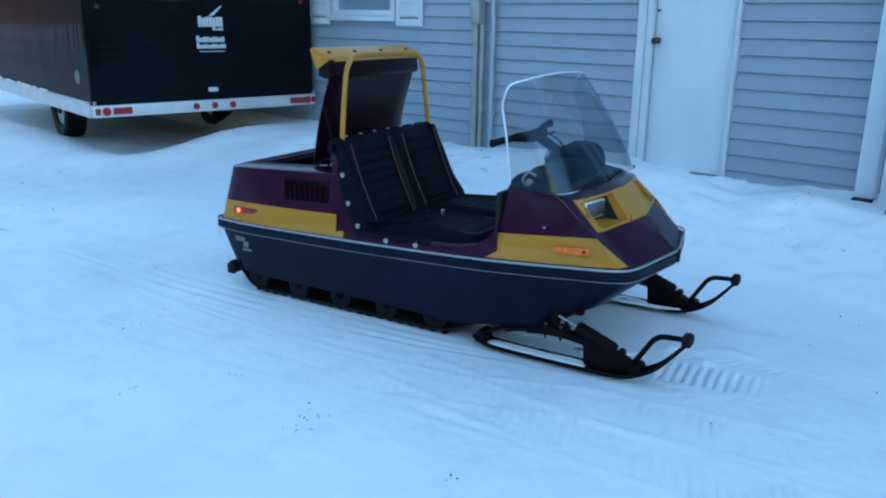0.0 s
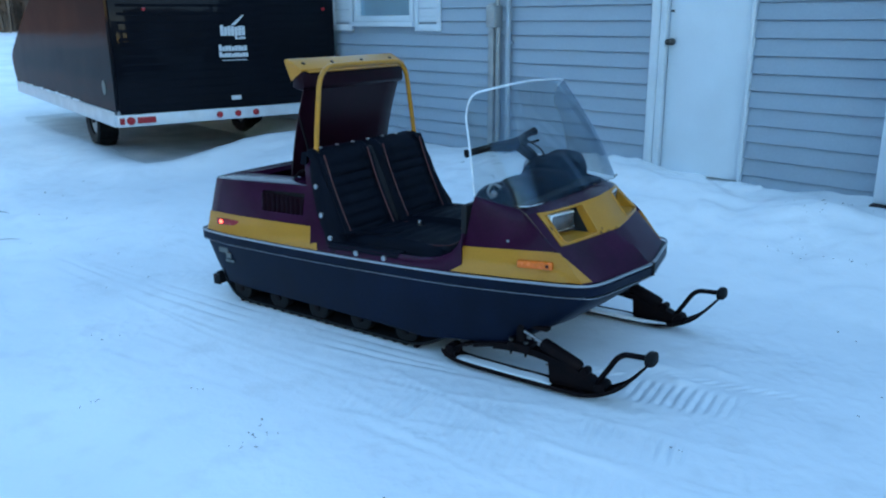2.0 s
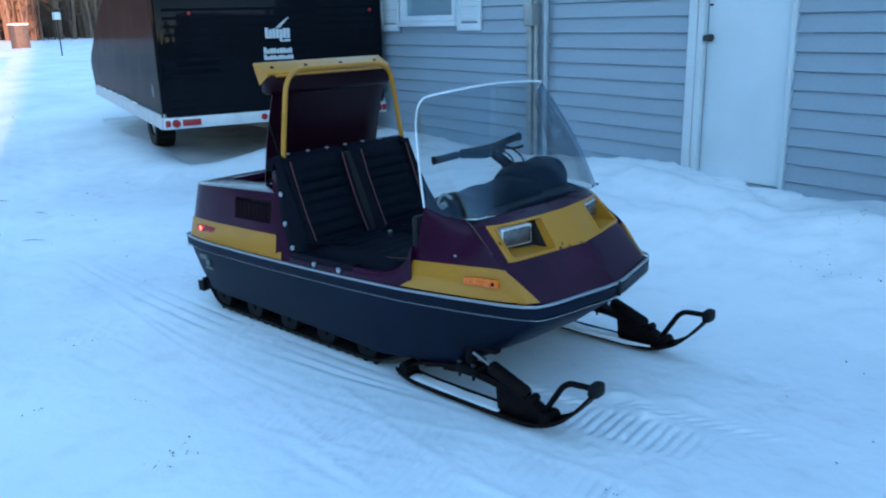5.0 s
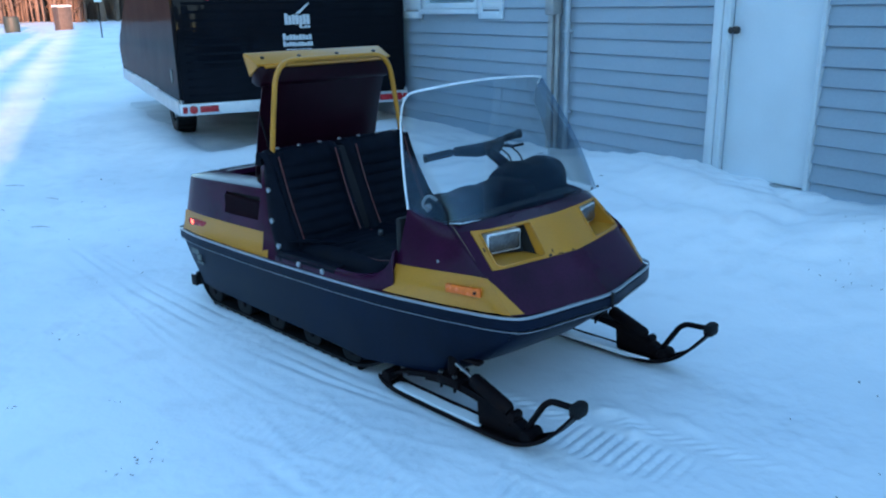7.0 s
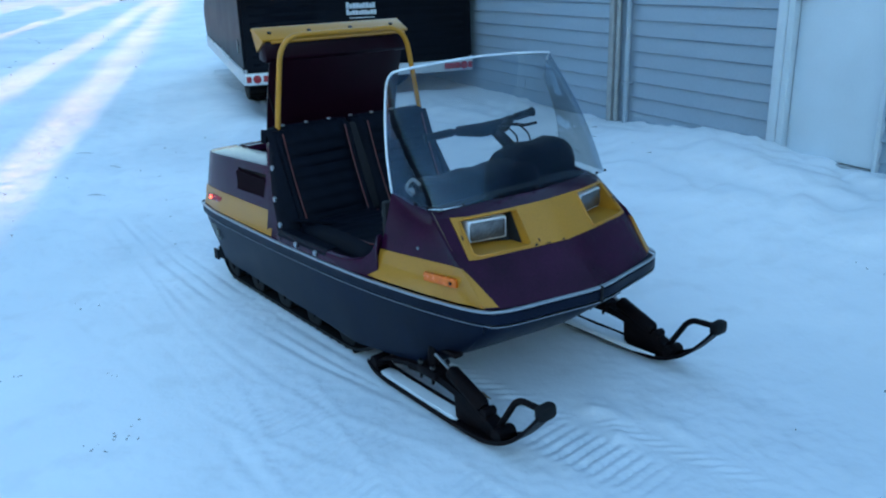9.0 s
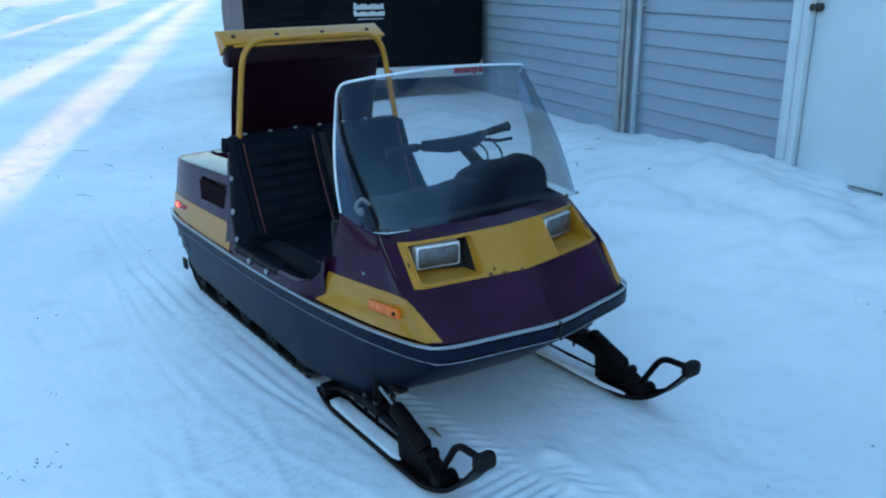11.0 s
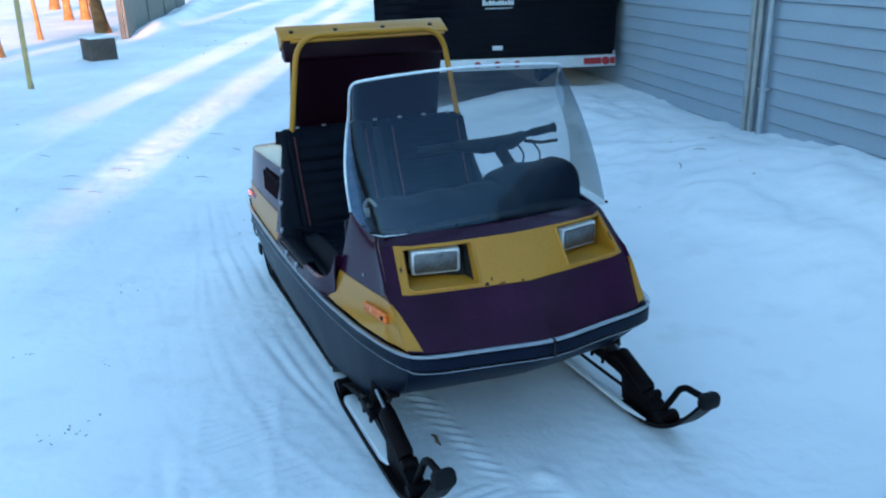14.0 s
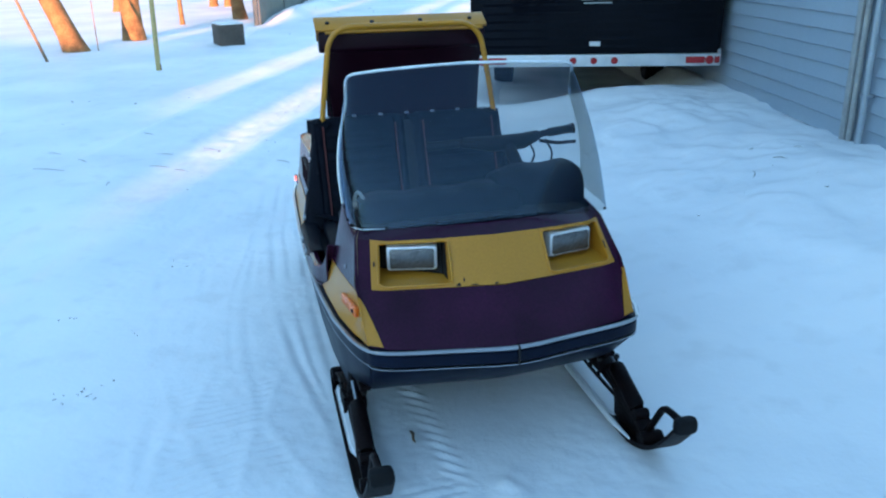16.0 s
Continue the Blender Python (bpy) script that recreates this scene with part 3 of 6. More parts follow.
def window():
    x0, x1, z0, z1 = WIN
    w = tagged(new("window_1"), "white framed window with white louvred shutters", "window", kind="structure")
    f = bmesh.new()
    for lo, hi in (((x0, z0), (x0 + 0.06, z1)), ((x1 - 0.06, z0), (x1, z1)), ((x0 + 0.06, z1 - 0.06), (x1 - 0.06, z1)), ((x0 + 0.06, z0), (x1 - 0.06, z0 + 0.06))):
        box((lo[0], WALL_Y - 0.03, lo[1]), (hi[0], WALL_Y + 0.08, hi[1]), 0.006, f)
    part("window_frame", f, WHITE, w)
    part("window_sill", box((x0 - 0.02, WALL_Y - 0.06, z0 - 0.055), (x1 + 0.02, WALL_Y + 0.02, z0 - 0.002), 0.006), WHITE, w)
    part("pane", box((x0 + 0.062, WALL_Y + 0.03, z0 + 0.062), (x1 - 0.062, WALL_Y + 0.036, z1 - 0.062)), PANE, w, "dim glass reflecting the sky").visible_shadow = False
    part("blind", box((x0 + 0.062, WALL_Y + 0.045, z0 + 0.062), (x1 - 0.062, WALL_Y + 0.050, z1 - 0.062)), WHITE, w)
    for a, b in ((x0 - 0.43, x0 - 0.03), (x1 + 0.03, x1 + 0.42)):
        s = bmesh.new()
        za, zb = z0 - 0.10, z1 + 0.02
        for lo, hi in (((a, za), (a + 0.05, zb)), ((b - 0.05, za), (b, zb)), ((a + 0.05, za), (b - 0.05, za + 0.07)), ((a + 0.05, zb - 0.07), (b - 0.05, zb))):
            box((lo[0], WALL_Y - 0.035, lo[1]), (hi[0], WALL_Y - 0.008, hi[1]), 0.004, s)
        sh = part("shutter", s, WHITE, w)
        sl = None
        for k in range(22):
            m = pose(0, 0, za + 0.095 + k * 0.0435)
            if sl is None:
                sl = part("slat", box((a + 0.051, WALL_Y - 0.012, -0.004), (b - 0.051, WALL_Y - 0.006, 0.046), 0.0, None, Matrix.Translation((0, WALL_Y - 0.01, 0)) @ pose(0, 0, 0, 14) @ Matrix.Translation((0, -WALL_Y + 0.01, 0))), WHITE, sh)
                sl.matrix_basis = m
            else:
                same_part(sl, sh, m)


door()
window()


def wall_services():
    # meter conduit with its box, and a plain riser beside it
    c = tagged(new("conduit"), "grey electrical conduits with a small box on the siding", "conduit", kind="structure")
    y = WALL_Y - 0.05
    part("wide_channel", box((-5.275, WALL_Y - 0.07, 0.10), (-5.21, WALL_Y - 0.012, 1.62), 0.006), CONDUIT, c)
    part("pipe", tube([(-5.16, y, 0.10), (-5.16, y, 1.42)], 0.022, 12), CONDUIT, c)
    part("junction_box", box((-5.25, WALL_Y - 0.13, 1.40), (-5.14, WALL_Y - 0.012, 1.60), 0.012), CONDUIT, c)
    part("riser", tube([(-5.175, y, 1.6), (-5.175, y, 2.7)], 0.02, 12), CONDUIT, c)
    p = tagged(new("drain_pipe"), "pale blue-grey metal pipe strapped upright to the siding", "pipe", kind="structure")
    part("pipe", tube([(-5.03, y, 0.10), (-5.03, y, 2.72)], 0.024, 14), PIPE, p)
    for z in (0.55, 1.25, 1.95):
        part("strap", box((-5.062, WALL_Y - 0.079, z), (-4.998, WALL_Y - 0.008, z + 0.022), 0.003), PIPE, p)
    # corner trim of the house, a second trim board and a brown trestle leg by it
    d = tagged(new("downspout"), "white square downspout with an open dark end above the snow", "downspout", kind="structure")
    part("pipe", box((-1.60, WALL_Y - 0.24, 0.29), (-1.47, WALL_Y - 0.14, 2.72), 0.012), WHITE, d)
    part("spout_end", box((-1.605, WALL_Y - 0.28, 0.255), (-1.47, WALL_Y - 0.14, 0.288), 0.006), DARK, d)
    t = tagged(new("corner_trim"), "white corner trim board on the house", "trim", kind="structure")
    part("board", box((-1.395, WALL_Y - 0.42, 0.15), (-1.275, WALL_Y - 0.30, 2.72), 0.006), WHITE, t)


wall_services()


def step_ladder():
    s = tagged(new("step_ladder"), "brown wooden trestle ladder leaning by the corner trim", "ladder")
    s.matrix_basis = pose(-1.32, 5.58, 0.22, 0, 0, 4)
    for k in range(2):
        lean = 11 - 22 * k
        part("rail", box((-0.022, -0.03, 0.0), (0.022, 0.04, 1.2), 0.005, None, pose(0.03 + k * 0.62, 0, 0, 0, lean, 0)), WOOD, s)
    for k in range(3):
        z = 0.10 + k * 0.29
        part("rung", box((0.045 + z * 0.19, -0.02, z), (0.635 - z * 0.19, 0.03, z + 0.065), 0.005), WOOD, s)


step_ladder()

# ---- unseen plain boards added behind the camera; their gaps shape the sun streaks ----
def shade_walls():
    way, side = Vector((SUN_AZ[0], SUN_AZ[1], 0)), Vector((0.185, 0.983, 0))
    turn = Matrix(((way.x, side.x, 0, 0), (way.y, side.y, 0, 0), (0, 0, 1, 0), (0, 0, 0, 1)))
    rng = random.Random(12)

    def ragged(a, b, amp):
        """An uneven edge from a to b, which roughens the streak of sun beside it."""
        n = max(2, int(abs(a[1] - b[1]) / 0.09))
        return [a] + [(a[0] + (b[0] - a[0]) * k / n + rng.uniform(-amp, amp), a[1] + (b[1] - a[1]) * k / n) for k in range(1, n)] + [b]
    outlines = (("wall_neighbour", [(12.0, -0.2), (12.0, 6.0)] + ragged((0.60, 6.0), (0.36, 3.3), 0.07) + ragged((0.35, 3.2), (0.25, 2.07), 0.06) + [(0.24, -0.2)]),
                ("wall_gap_post", [(-0.17, -0.2)] + ragged((-0.18, 2.07), (-0.42, 3.3), 0.08) + ragged((-0.44, 3.4), (-0.62, 6.0), 0.08) + ragged((-0.98, 6.0), (-1.02, 3.6), 0.07) + ragged((-1.04, 3.5), (-1.16, 2.37), 0.09) + [(-1.16, -0.2)]),
                ("wall_shed", [(-1.80, -0.2)] + ragged((-1.76, 2.37), (-1.66, 4.5), 0.09) + [(-1.9, 7.0), (-3.9, 7.0)] + ragged((-4.05, 5.0), (-4.18, 3.22), 0.07) + [(-4.18, -0.2)]),
                ("wall_garage", [(-4.52, -0.2)] + ragged((-4.54, 3.22), (-4.75, 5.0), 0.08) + [(-5.2, 5.0), (-5.2, -0.2)]),
                ("wall_low", [(-5.202, -0.2), (-5.202, 2.95), (-12.0, 2.95), (-12.0, -0.2)]),
                ("wall_fence", [(0.238, -0.2), (0.238, 2.06), (0.08, 2.02), (-0.05, 2.06), (-0.168, 2.12), (-0.168, -0.2)]),
                ("wall_hedge", [(-1.162, -0.2), (-1.162, 2.36), (-1.35, 2.33), (-1.55, 2.40), (-1.798, 2.36), (-1.798, -0.2)]),
                ("wall_gate", [(-4.182, -0.2), (-4.182, 3.20), (-4.518, 3.20), (-4.518, -0.2)]))
    for name, outline in outlines:
        bmx = prism(outline, "x", 18.0, 18.25)
        bmesh.ops.recalc_face_normals(bmx, faces=bmx.faces)
        bmesh.ops.transform(bmx, matrix=turn, verts=bmx.verts)
        tagged(part(name, bmx, PLAIN, None), "plain unseen board added to shade the yard", "wall", kind="structure")
    # added far board, out of view, keeps low sun off the house side and beyond
    bmx = box((60.0, 0.28, -0.2), (60.5, 70.0, 19.5))
    bmesh.ops.transform(bmx, matrix=Matrix((( way.x, side.x, 0, 0), (way.y, side.y, 0, 0), (0, 0, 1, 0), (0, 0, 0, 1))), verts=bmx.verts)
    tagged(part("wall_far_building", bmx, PLAIN, None), "plain unseen board added to shade the far yard", "wall", kind="structure")


shade_walls()


# ---- trailer ----
def trailer():
    t = tagged(new("enclosed_trailer"), "black enclosed trailer with white frame and snowy roof", "trailer")
    ux = Vector((-0.992, 0.1275, 0)).normalized()
    # local x runs forward along the trailer, y to its own left, away from the house
    t.matrix_basis = Matrix(((ux.x, -ux.y, 0, -7.868), (ux.y, ux.x, 0, 4.825), (0, 0, 1, 0), (0, 0, 0, 1)))
    H = 1.27
    # body: the side outline, rising roof and wedge nose, pushed across the width
    side = [(0.0, 0.56), (0.0, 1.815), (0.03, 1.835), (2.5, 2.03), (3.2, 1.95), (4.0, 1.73), (5.0, 1.38), (5.75, 1.08), (5.92, 0.95), (5.90, 0.80), (5.72, 0.56)]
    bmx = bmesh.new()
    n = len(side)
    cols = [[bmx.verts.new((x + (0.0 if abs(y) < H - 0.02 else (0.010 if x < 0.1 else -0.02)), y, z - (0.014 if abs(y) > H - 0.02 and z > 1 else 0))) for x, z in side] for y in (-H, -H + 0.022, -0.4, 0.4, H - 0.022, H)]
    for a, b in zip(cols, cols[1:]):
        for k in range(n):
            bmx.faces.new((a[k], a[(k + 1) % n], b[(k + 1) % n], b[k]))
    bmx.faces.new(cols[0])
    bmx.faces.new(cols[-1][::-1])
    part("body", bmx, TRAILER, t, sharp=0.4)
    # rear skin: thin horizontal ribs of the ramp door
    door = part("ramp_door", box((-0.018, -H + 0.03, 0.575), (0.004, H - 0.03, 1.80), 0.003), TRAILER, t, "black ramp door with faint horizontal ribs")
    rib = None
    for k in range(13):
        m = pose(0, 0, 0.64 + k * 0.083)
        if rib is None:
            rib = part("rib", box((-0.0190, -H + 0.10, -0.014), (-0.0175, H - 0.10, 0.014), 0.0006, seg=1), TRAILER, door)
            rib.matrix_basis = m
        else:
            same_part(rib, door, m)
    part("rear_bar", box((-0.05, -H, 0.44), (0.06, H, 0.56), 0.008), TRAILER_FRAME, t, "white aluminium rear bar")
    for s in (1, -1):
        part("side_rail", box((0.062, s * H - 0.03, 0.43), (5.72, s * H + 0.012, 0.575), 0.008), TRAILER_FRAME, t, "white aluminium side rail")
        part("rail_lip", box((0.065, s * H - 0.035, 0.577), (5.70, s * H + 0.030, 0.590), 0.004), TRAILER_FRAME, t)
        part("corner_post", tube([(-0.03, s * (H - 0.015), 0.56), (-0.03, s * (H - 0.015), 0.60)], 0.016, 10), CHROME, t)
    # lamps of the rear bar; y here is to the trailer's own left
    for y, w, round_ in ((1.235, 0.05, 0), (1.15, 0.085, 1), (0.99, 0.19, 0), (0.21, 0.07, 1), (0.0, 0.07, 1), (-0.21, 0.07, 1), (-1.02, 0.19, 0), (-1.16, 0.085, 1), (-1.235, 0.05, 0)):
        if round_:
            part("round_lamp", disc((-0.056, y, 0.50), (1, 0, 0), w * 0.5, 0.02), RED_LENS, t, "round red lamp")
        else:
            part("bar_lamp", box((-0.066, y - w * 0.5, 0.468), (-0.05, y + w * 0.5, 0.534), 0.007), RED_LENS, t, "red tail lamp")
    for y in (0.90, -1.12):
        part("clearance_lamp", disc((-0.024, y, 1.60), (1, 0, 0), 0.020, 0.014), RED_LENS, t)
    part("plate", box((-0.034, -0.06, 0.645), (-0.022, 0.05, 0.69), 0.003), LOGO, t, "small white plate")
    # decal: plain blocks and a slanted stroke in white
    dec = part("decal", box((-0.031, -0.16, 1.065), (-0.0285, 0.12, 1.073)), LOGO, t, "white maker's decal of plain blocks")
    for z0, z1, y0, y1, n, mat in ((1.325, 1.425, 0.12, -0.16, 7, LOGO), (1.287, 1.313, -0.04, -0.16, 4, LOGO), (1.165, 1.22, 0.15, -0.17, 9, LOGO), (1.10, 1.145, 0.15, -0.18, 10, TRAILER_FRAME)):
        w = (y1 - y0) / n
        for k in range(n):
            top = z1 + (0.012 if k == 0 else -0.010 * (k % 3 == 1))
            part("decal_block", box((-0.031, y0 + w * (k + 0.88), z0), (-0.0285, y0 + w * k, top)), mat, dec)
    part("decal_stroke", prism([(-0.16, 1.54), (-0.14, 1.54), (0.0, 1.435), (-0.05, 1.435)], "x", -0.031, -0.0285), LOGO, dec)
    part("sticker", disc((0.36, H + 0.004, 0.82), (0, 1, 0), 0.075, 0.008), FENCE, t, "faded round sticker")
    # wheels and axle
    for s in (1, -1):
        wy = 0.96 if s > 0 else -0.92
        wb = bmesh.new()
        prof = [(0.105, 0.19), (0.120, 0.25), (0.122, 0.295), (0.105, 0.322), (0.04, 0.329), (-0.04, 0.329), (-0.105, 0.322), (-0.122, 0.295), (-0.120, 0.25), (-0.105, 0.19)]
        n = 28
        rings = [[Vector((1.97 + r * math.cos(a * math.tau / n), wy + y, 0.33 + r * math.sin(a * math.tau / n))) for y, r in prof] for a in range(n)]
        loft(rings + [rings[0]], wb, closed=True)
        bmesh.ops.remove_doubles(wb, verts=wb.verts, dist=1e-5)
        wh = part("wheel", disc((1.97, wy, 0.33), (0, 1, 0), 0.19, 0.17, 20), CONDUIT, t, "dull steel wheel with a black tyre")
        part("tyre", wb, RUBBER, wh)
        part("hub_cap", disc((1.97, wy + s * 0.09, 0.33), (0, 1, 0), 0.05, 0.05, 14), STEEL, wh)
        block = part("tread_block", box((-0.022, -0.112, 0.0), (0.022, 0.112, 0.012), 0.003, seg=1), RUBBER, wh)
        for a in range(24):
            m = Matrix.Translation((1.97, wy, 0.33)) @ pose(0, 0, 0, 0, 15 * a, 0) @ pose(0, 0, 0.324)
            if a:
                same_part(block, wh, m)
            else:
                block.matrix_basis = m
        part("spring", box((1.52, s * 0.72 - 0.03, 0.36), (2.42, s * 0.72 + 0.03, 0.42), 0.01), STEEL, t)
    part("axle", tube([(1.97, -1.0, 0.33), (1.97, 1.0, 0.33)], 0.035, 10), STEEL, t)
    part("cross_beam", box((1.2, -1.2, 0.40), (1.3, 1.2, 0.48), 0.01), STEEL, t)
    # snow caps on the roof and along the side rail
    cap = []
    for i in range(25):
        x = -0.015 + 3.575 * i / 24
        top = np.interp(x, [0, 2.5, 3.2, 4.0], [1.835, 2.03, 1.95, 1.73]) + 0.004
        cap.append([Vector((x, (H - 0.05) * (2 * j / 16 - 1), top + (0.078 + 0.05 * max(0.0, math.sin(math.pi * j / 16)) ** 0.5 * (1 if i < 24 else 0.3)) * (1 + 0.4 * noise.noise((x * 2, j * 0.5, 1))))) for j in range(17)])
    tagged(part("roof_snow", sheet(cap, 0.075), SNOW, None), "layer of snow lying on the trailer roof", "snow", kind="stuff").matrix_basis = t.matrix_basis
    rail_snow = bmesh.new()
    for k in range(16):
        x = 1.5 + k * 0.24 + random.uniform(-0.05, 0.05)
        w = random.uniform(0.06, 0.16)
        box((x, H + 0.002, 0.590), (x + w, H + 0.026, 0.596 + random.uniform(0.004, 0.022)), 0.005, rail_snow, seg=1)
    tagged(part("rail_snow", rail_snow, SNOW, None), "crumbs of snow on the trailer rail", "snow", kind="stuff").matrix_basis = t.matrix_basis
    return t


trailer()


# ---- snowmobile, built in its own directions: x forward from the tail, y to its left, z up from the snow ----
sled = tagged(new("snowmobile"), "vintage purple and yellow two-seat snowmobile with raised engine lid", "snowmobile")
sled.matrix_basis = SLED

HALF = [(0.0, 0.490), (0.25, 0.520), (0.9, 0.540), (1.4, 0.542), (1.75, 0.530), (2.0, 0.512), (2.15, 0.482), (2.23, 0.458), (2.27, 0.43)]
BELT = [(0.0, 0.388), (0.6, 0.402), (1.16, 0.420), (1.65, 0.437), (2.02, 0.458), (2.4, 0.466)]
half = lambda x: lerp_table(HALF, x)
belt = lambda x: lerp_table(BELT, x)


def upper(x, z):
    """Half width of the upper body at a height."""
    return half(x) - 0.036 - (z - 0.43) * (0.22 - 0.11 * min(1.0, max(0.0, 1 - (x - 0.1) / 0.7))) + 0.006 * min(1.0, max(0.0, 1 - (z - belt(x)) / 0.03))


def belt_outline(inset=0.0):
    """The tub's rim seen from above, from the tail's middle along the right side to the nose and back."""
    right = [(-0.02, 0.0), (-0.02, -0.30), (-0.022, -0.42), (-0.016, -0.468), (0.012, -0.488)] + [(x, -half(x)) for x in (0.12, 0.25, 0.5, 0.9, 1.2, 1.34, 1.48, 1.6, 1.75, 1.9, 2.0, 2.08, 2.15, 2.20, 2.235)] + [(2.268, -0.432), (2.290, -0.385), (2.306, -0.32), (2.327, -0.20), (2.367, 0.0)]
    pts = right + [(x, -y) for x, y in right[-2:0:-1]]
    for _ in range(2):
        # soften the corners of the outline
        pts = [q for a, c in zip(pts, pts[1:] + pts[:1]) for q in ((a[0] * 0.75 + c[0] * 0.25, a[1] * 0.75 + c[1] * 0.25), (a[0] * 0.25 + c[0] * 0.75, a[1] * 0.25 + c[1] * 0.75))]
    out = []
    for x, y in pts:
        out.append((x + (inset if x < 0.02 else (-inset if x > 2.255 else 0)), y - math.copysign(min(inset, abs(y)), y)))
    return out


def snowmobile_tub():
    rim = belt_outline(0.012)
    rings = []
    # each ring steps down and in towards the bottom of the tub
    for k, (drop, squeeze, rise) in enumerate(((0.0, 1.0, 0.0), (0.25, 0.985, 0.05), (0.6, 0.95, 0.35), (1.0, 0.895, 0.9))):
        ring = []
        for x, y in rim:
            top = belt(x) - 0.012
            low = lerp_table([(0, 0.125), (0.12, 0.105), (0.24, 0.104), (1.34, 0.104), (1.48, 0.088), (1.75, 0.130), (2.4, 0.15)], x)
            xx = x
            if x > 1.9:
                xx = x - (x - 1.9) * rise
            if x < 0.12:
                xx = x + 0.065 * drop
            z = top + (low - top) * drop
            ring.append(Vector((xx, y * squeeze, z)))
        rings.append(ring)
    bm = loft(rings, closed=True)
    bm.verts.ensure_lookup_table()
    n = len(rim)
    bm.faces.new([bm.verts[3 * n + k] for k in range(n)])
    tub = part("tub", bm, HULL, sled, "dark navy moulded tub", sharp=0.9)
    # rub rail in three strips: chrome bead, black body, chrome bead

    def strip(out, dz, w, h, mat, label):
        rings = []
        for a, b in zip(belt_outline(-out), belt_outline(-out + w)):
            z = belt(a[0]) + dz
            rings.append([Vector((a[0], a[1], z - h * 0.35)), Vector((a[0], a[1], z + h * 0.35)), Vector((a[0] * 0.7 + b[0] * 0.3, a[1] * 0.7 + b[1] * 0.3, z + h * 0.5)), Vector((b[0], b[1], z + h * 0.5)), Vector((b[0], b[1], z - h * 0.5)), Vector((a[0] * 0.7 + b[0] * 0.3, a[1] * 0.7 + b[1] * 0.3, z - h * 0.5))])
        return part("rub_rail", loft(rings + [rings[0]]), mat, tub, label)
    strip(0.014, 0.0, 0.011, 0.010, CHROME, "worn chrome bead")
    strip(0.012, -0.029, 0.045, 0.046, HULL, "black rub rail")
    strip(0.013, -0.054, 0.026, 0.0040, CHROME, "thin chrome bead")
    # joint of the rail at the nose
    part("rail_joint", box((2.352, -0.004, 0.412), (2.3795, 0.001, 0.472), 0.001), DARK, tub)
    # maker's mark near the tail: two plain shapes
    for dx, dz, w, h in ((0.14, 0.30, 0.07, 0.028), (0.20, 0.275, 0.035, 0.030), (0.19, 0.245, 0.06, 0.014)):
        y = -half(dx) + 0.014 + (0.388 - dz) * 0.10
        part("badge", box((dx, y - 0.012, dz - h / 2), (dx + w, y - 0.004, dz + h / 2), 0.003), FENCE, tub, "small worn grey badge")
    part("snow_flap", box((0.0, -0.42, 0.055), (0.03, 0.42, 0.13), 0.01), RUBBER, sled, "black rubber snow flap")
    part("flap_bracket", box((0.02, -0.455, 0.070), (0.075, -0.442, 0.130), 0.006), RUBBER, sled)
    return tub


snowmobile_tub()


def snowmobile_tracks():
    for s in (-1, 1):
        y0, y1 = s * 0.255 - 0.195, s * 0.255 + 0.195
        path = round_path([(0.9, 0, 0.014), (1.45, 0, 0.016), (1.72, 0, 0.17), (1.6, 0, 0.24), (0.20, 0, 0.24), (0.09, 0, 0.15), (0.20, 0, 0.016), (0.9, 0, 0.014)], 0.10, 6)
        rings = [[Vector((p.x, y0, p.z)), Vector((p.x, y1, p.z)), Vector((p.x, y1, p.z + 0.014)), Vector((p.x, y0, p.z + 0.014))] for p in path]
        tr = part("track", loft(rings), RUBBER, sled, "black rubber track with cross bars")
        bar = part("track_bar", box((-0.012, y0, -0.010), (0.012, y1, 0.0), 0.003, seg=1), STEEL, tr)
        bar.matrix_basis = pose(0.24, 0, 0.018)
        for k in range(1, 20):
            same_part(bar, tr, pose(0.24 + k * 0.062, 0, 0.018))
        for k, x in enumerate((0.24, 0.52, 0.80, 1.08, 1.36)):
            w = part("bogie_wheel", disc((x, s * 0.412, 0.080), (0, 1, 0), 0.066, 0.06, 18), RUBBER, sled, "small black bogie wheel")
            part("hub", disc((x, s * 0.444, 0.080), (0, 1, 0), 0.018, 0.010, 10), STEEL, w)
        part("bogie_rail", box((0.2, s * 0.44 - 0.012, 0.095), (1.42, s * 0.44 + 0.012, 0.125), 0.004), STEEL, sled)


snowmobile_tracks()


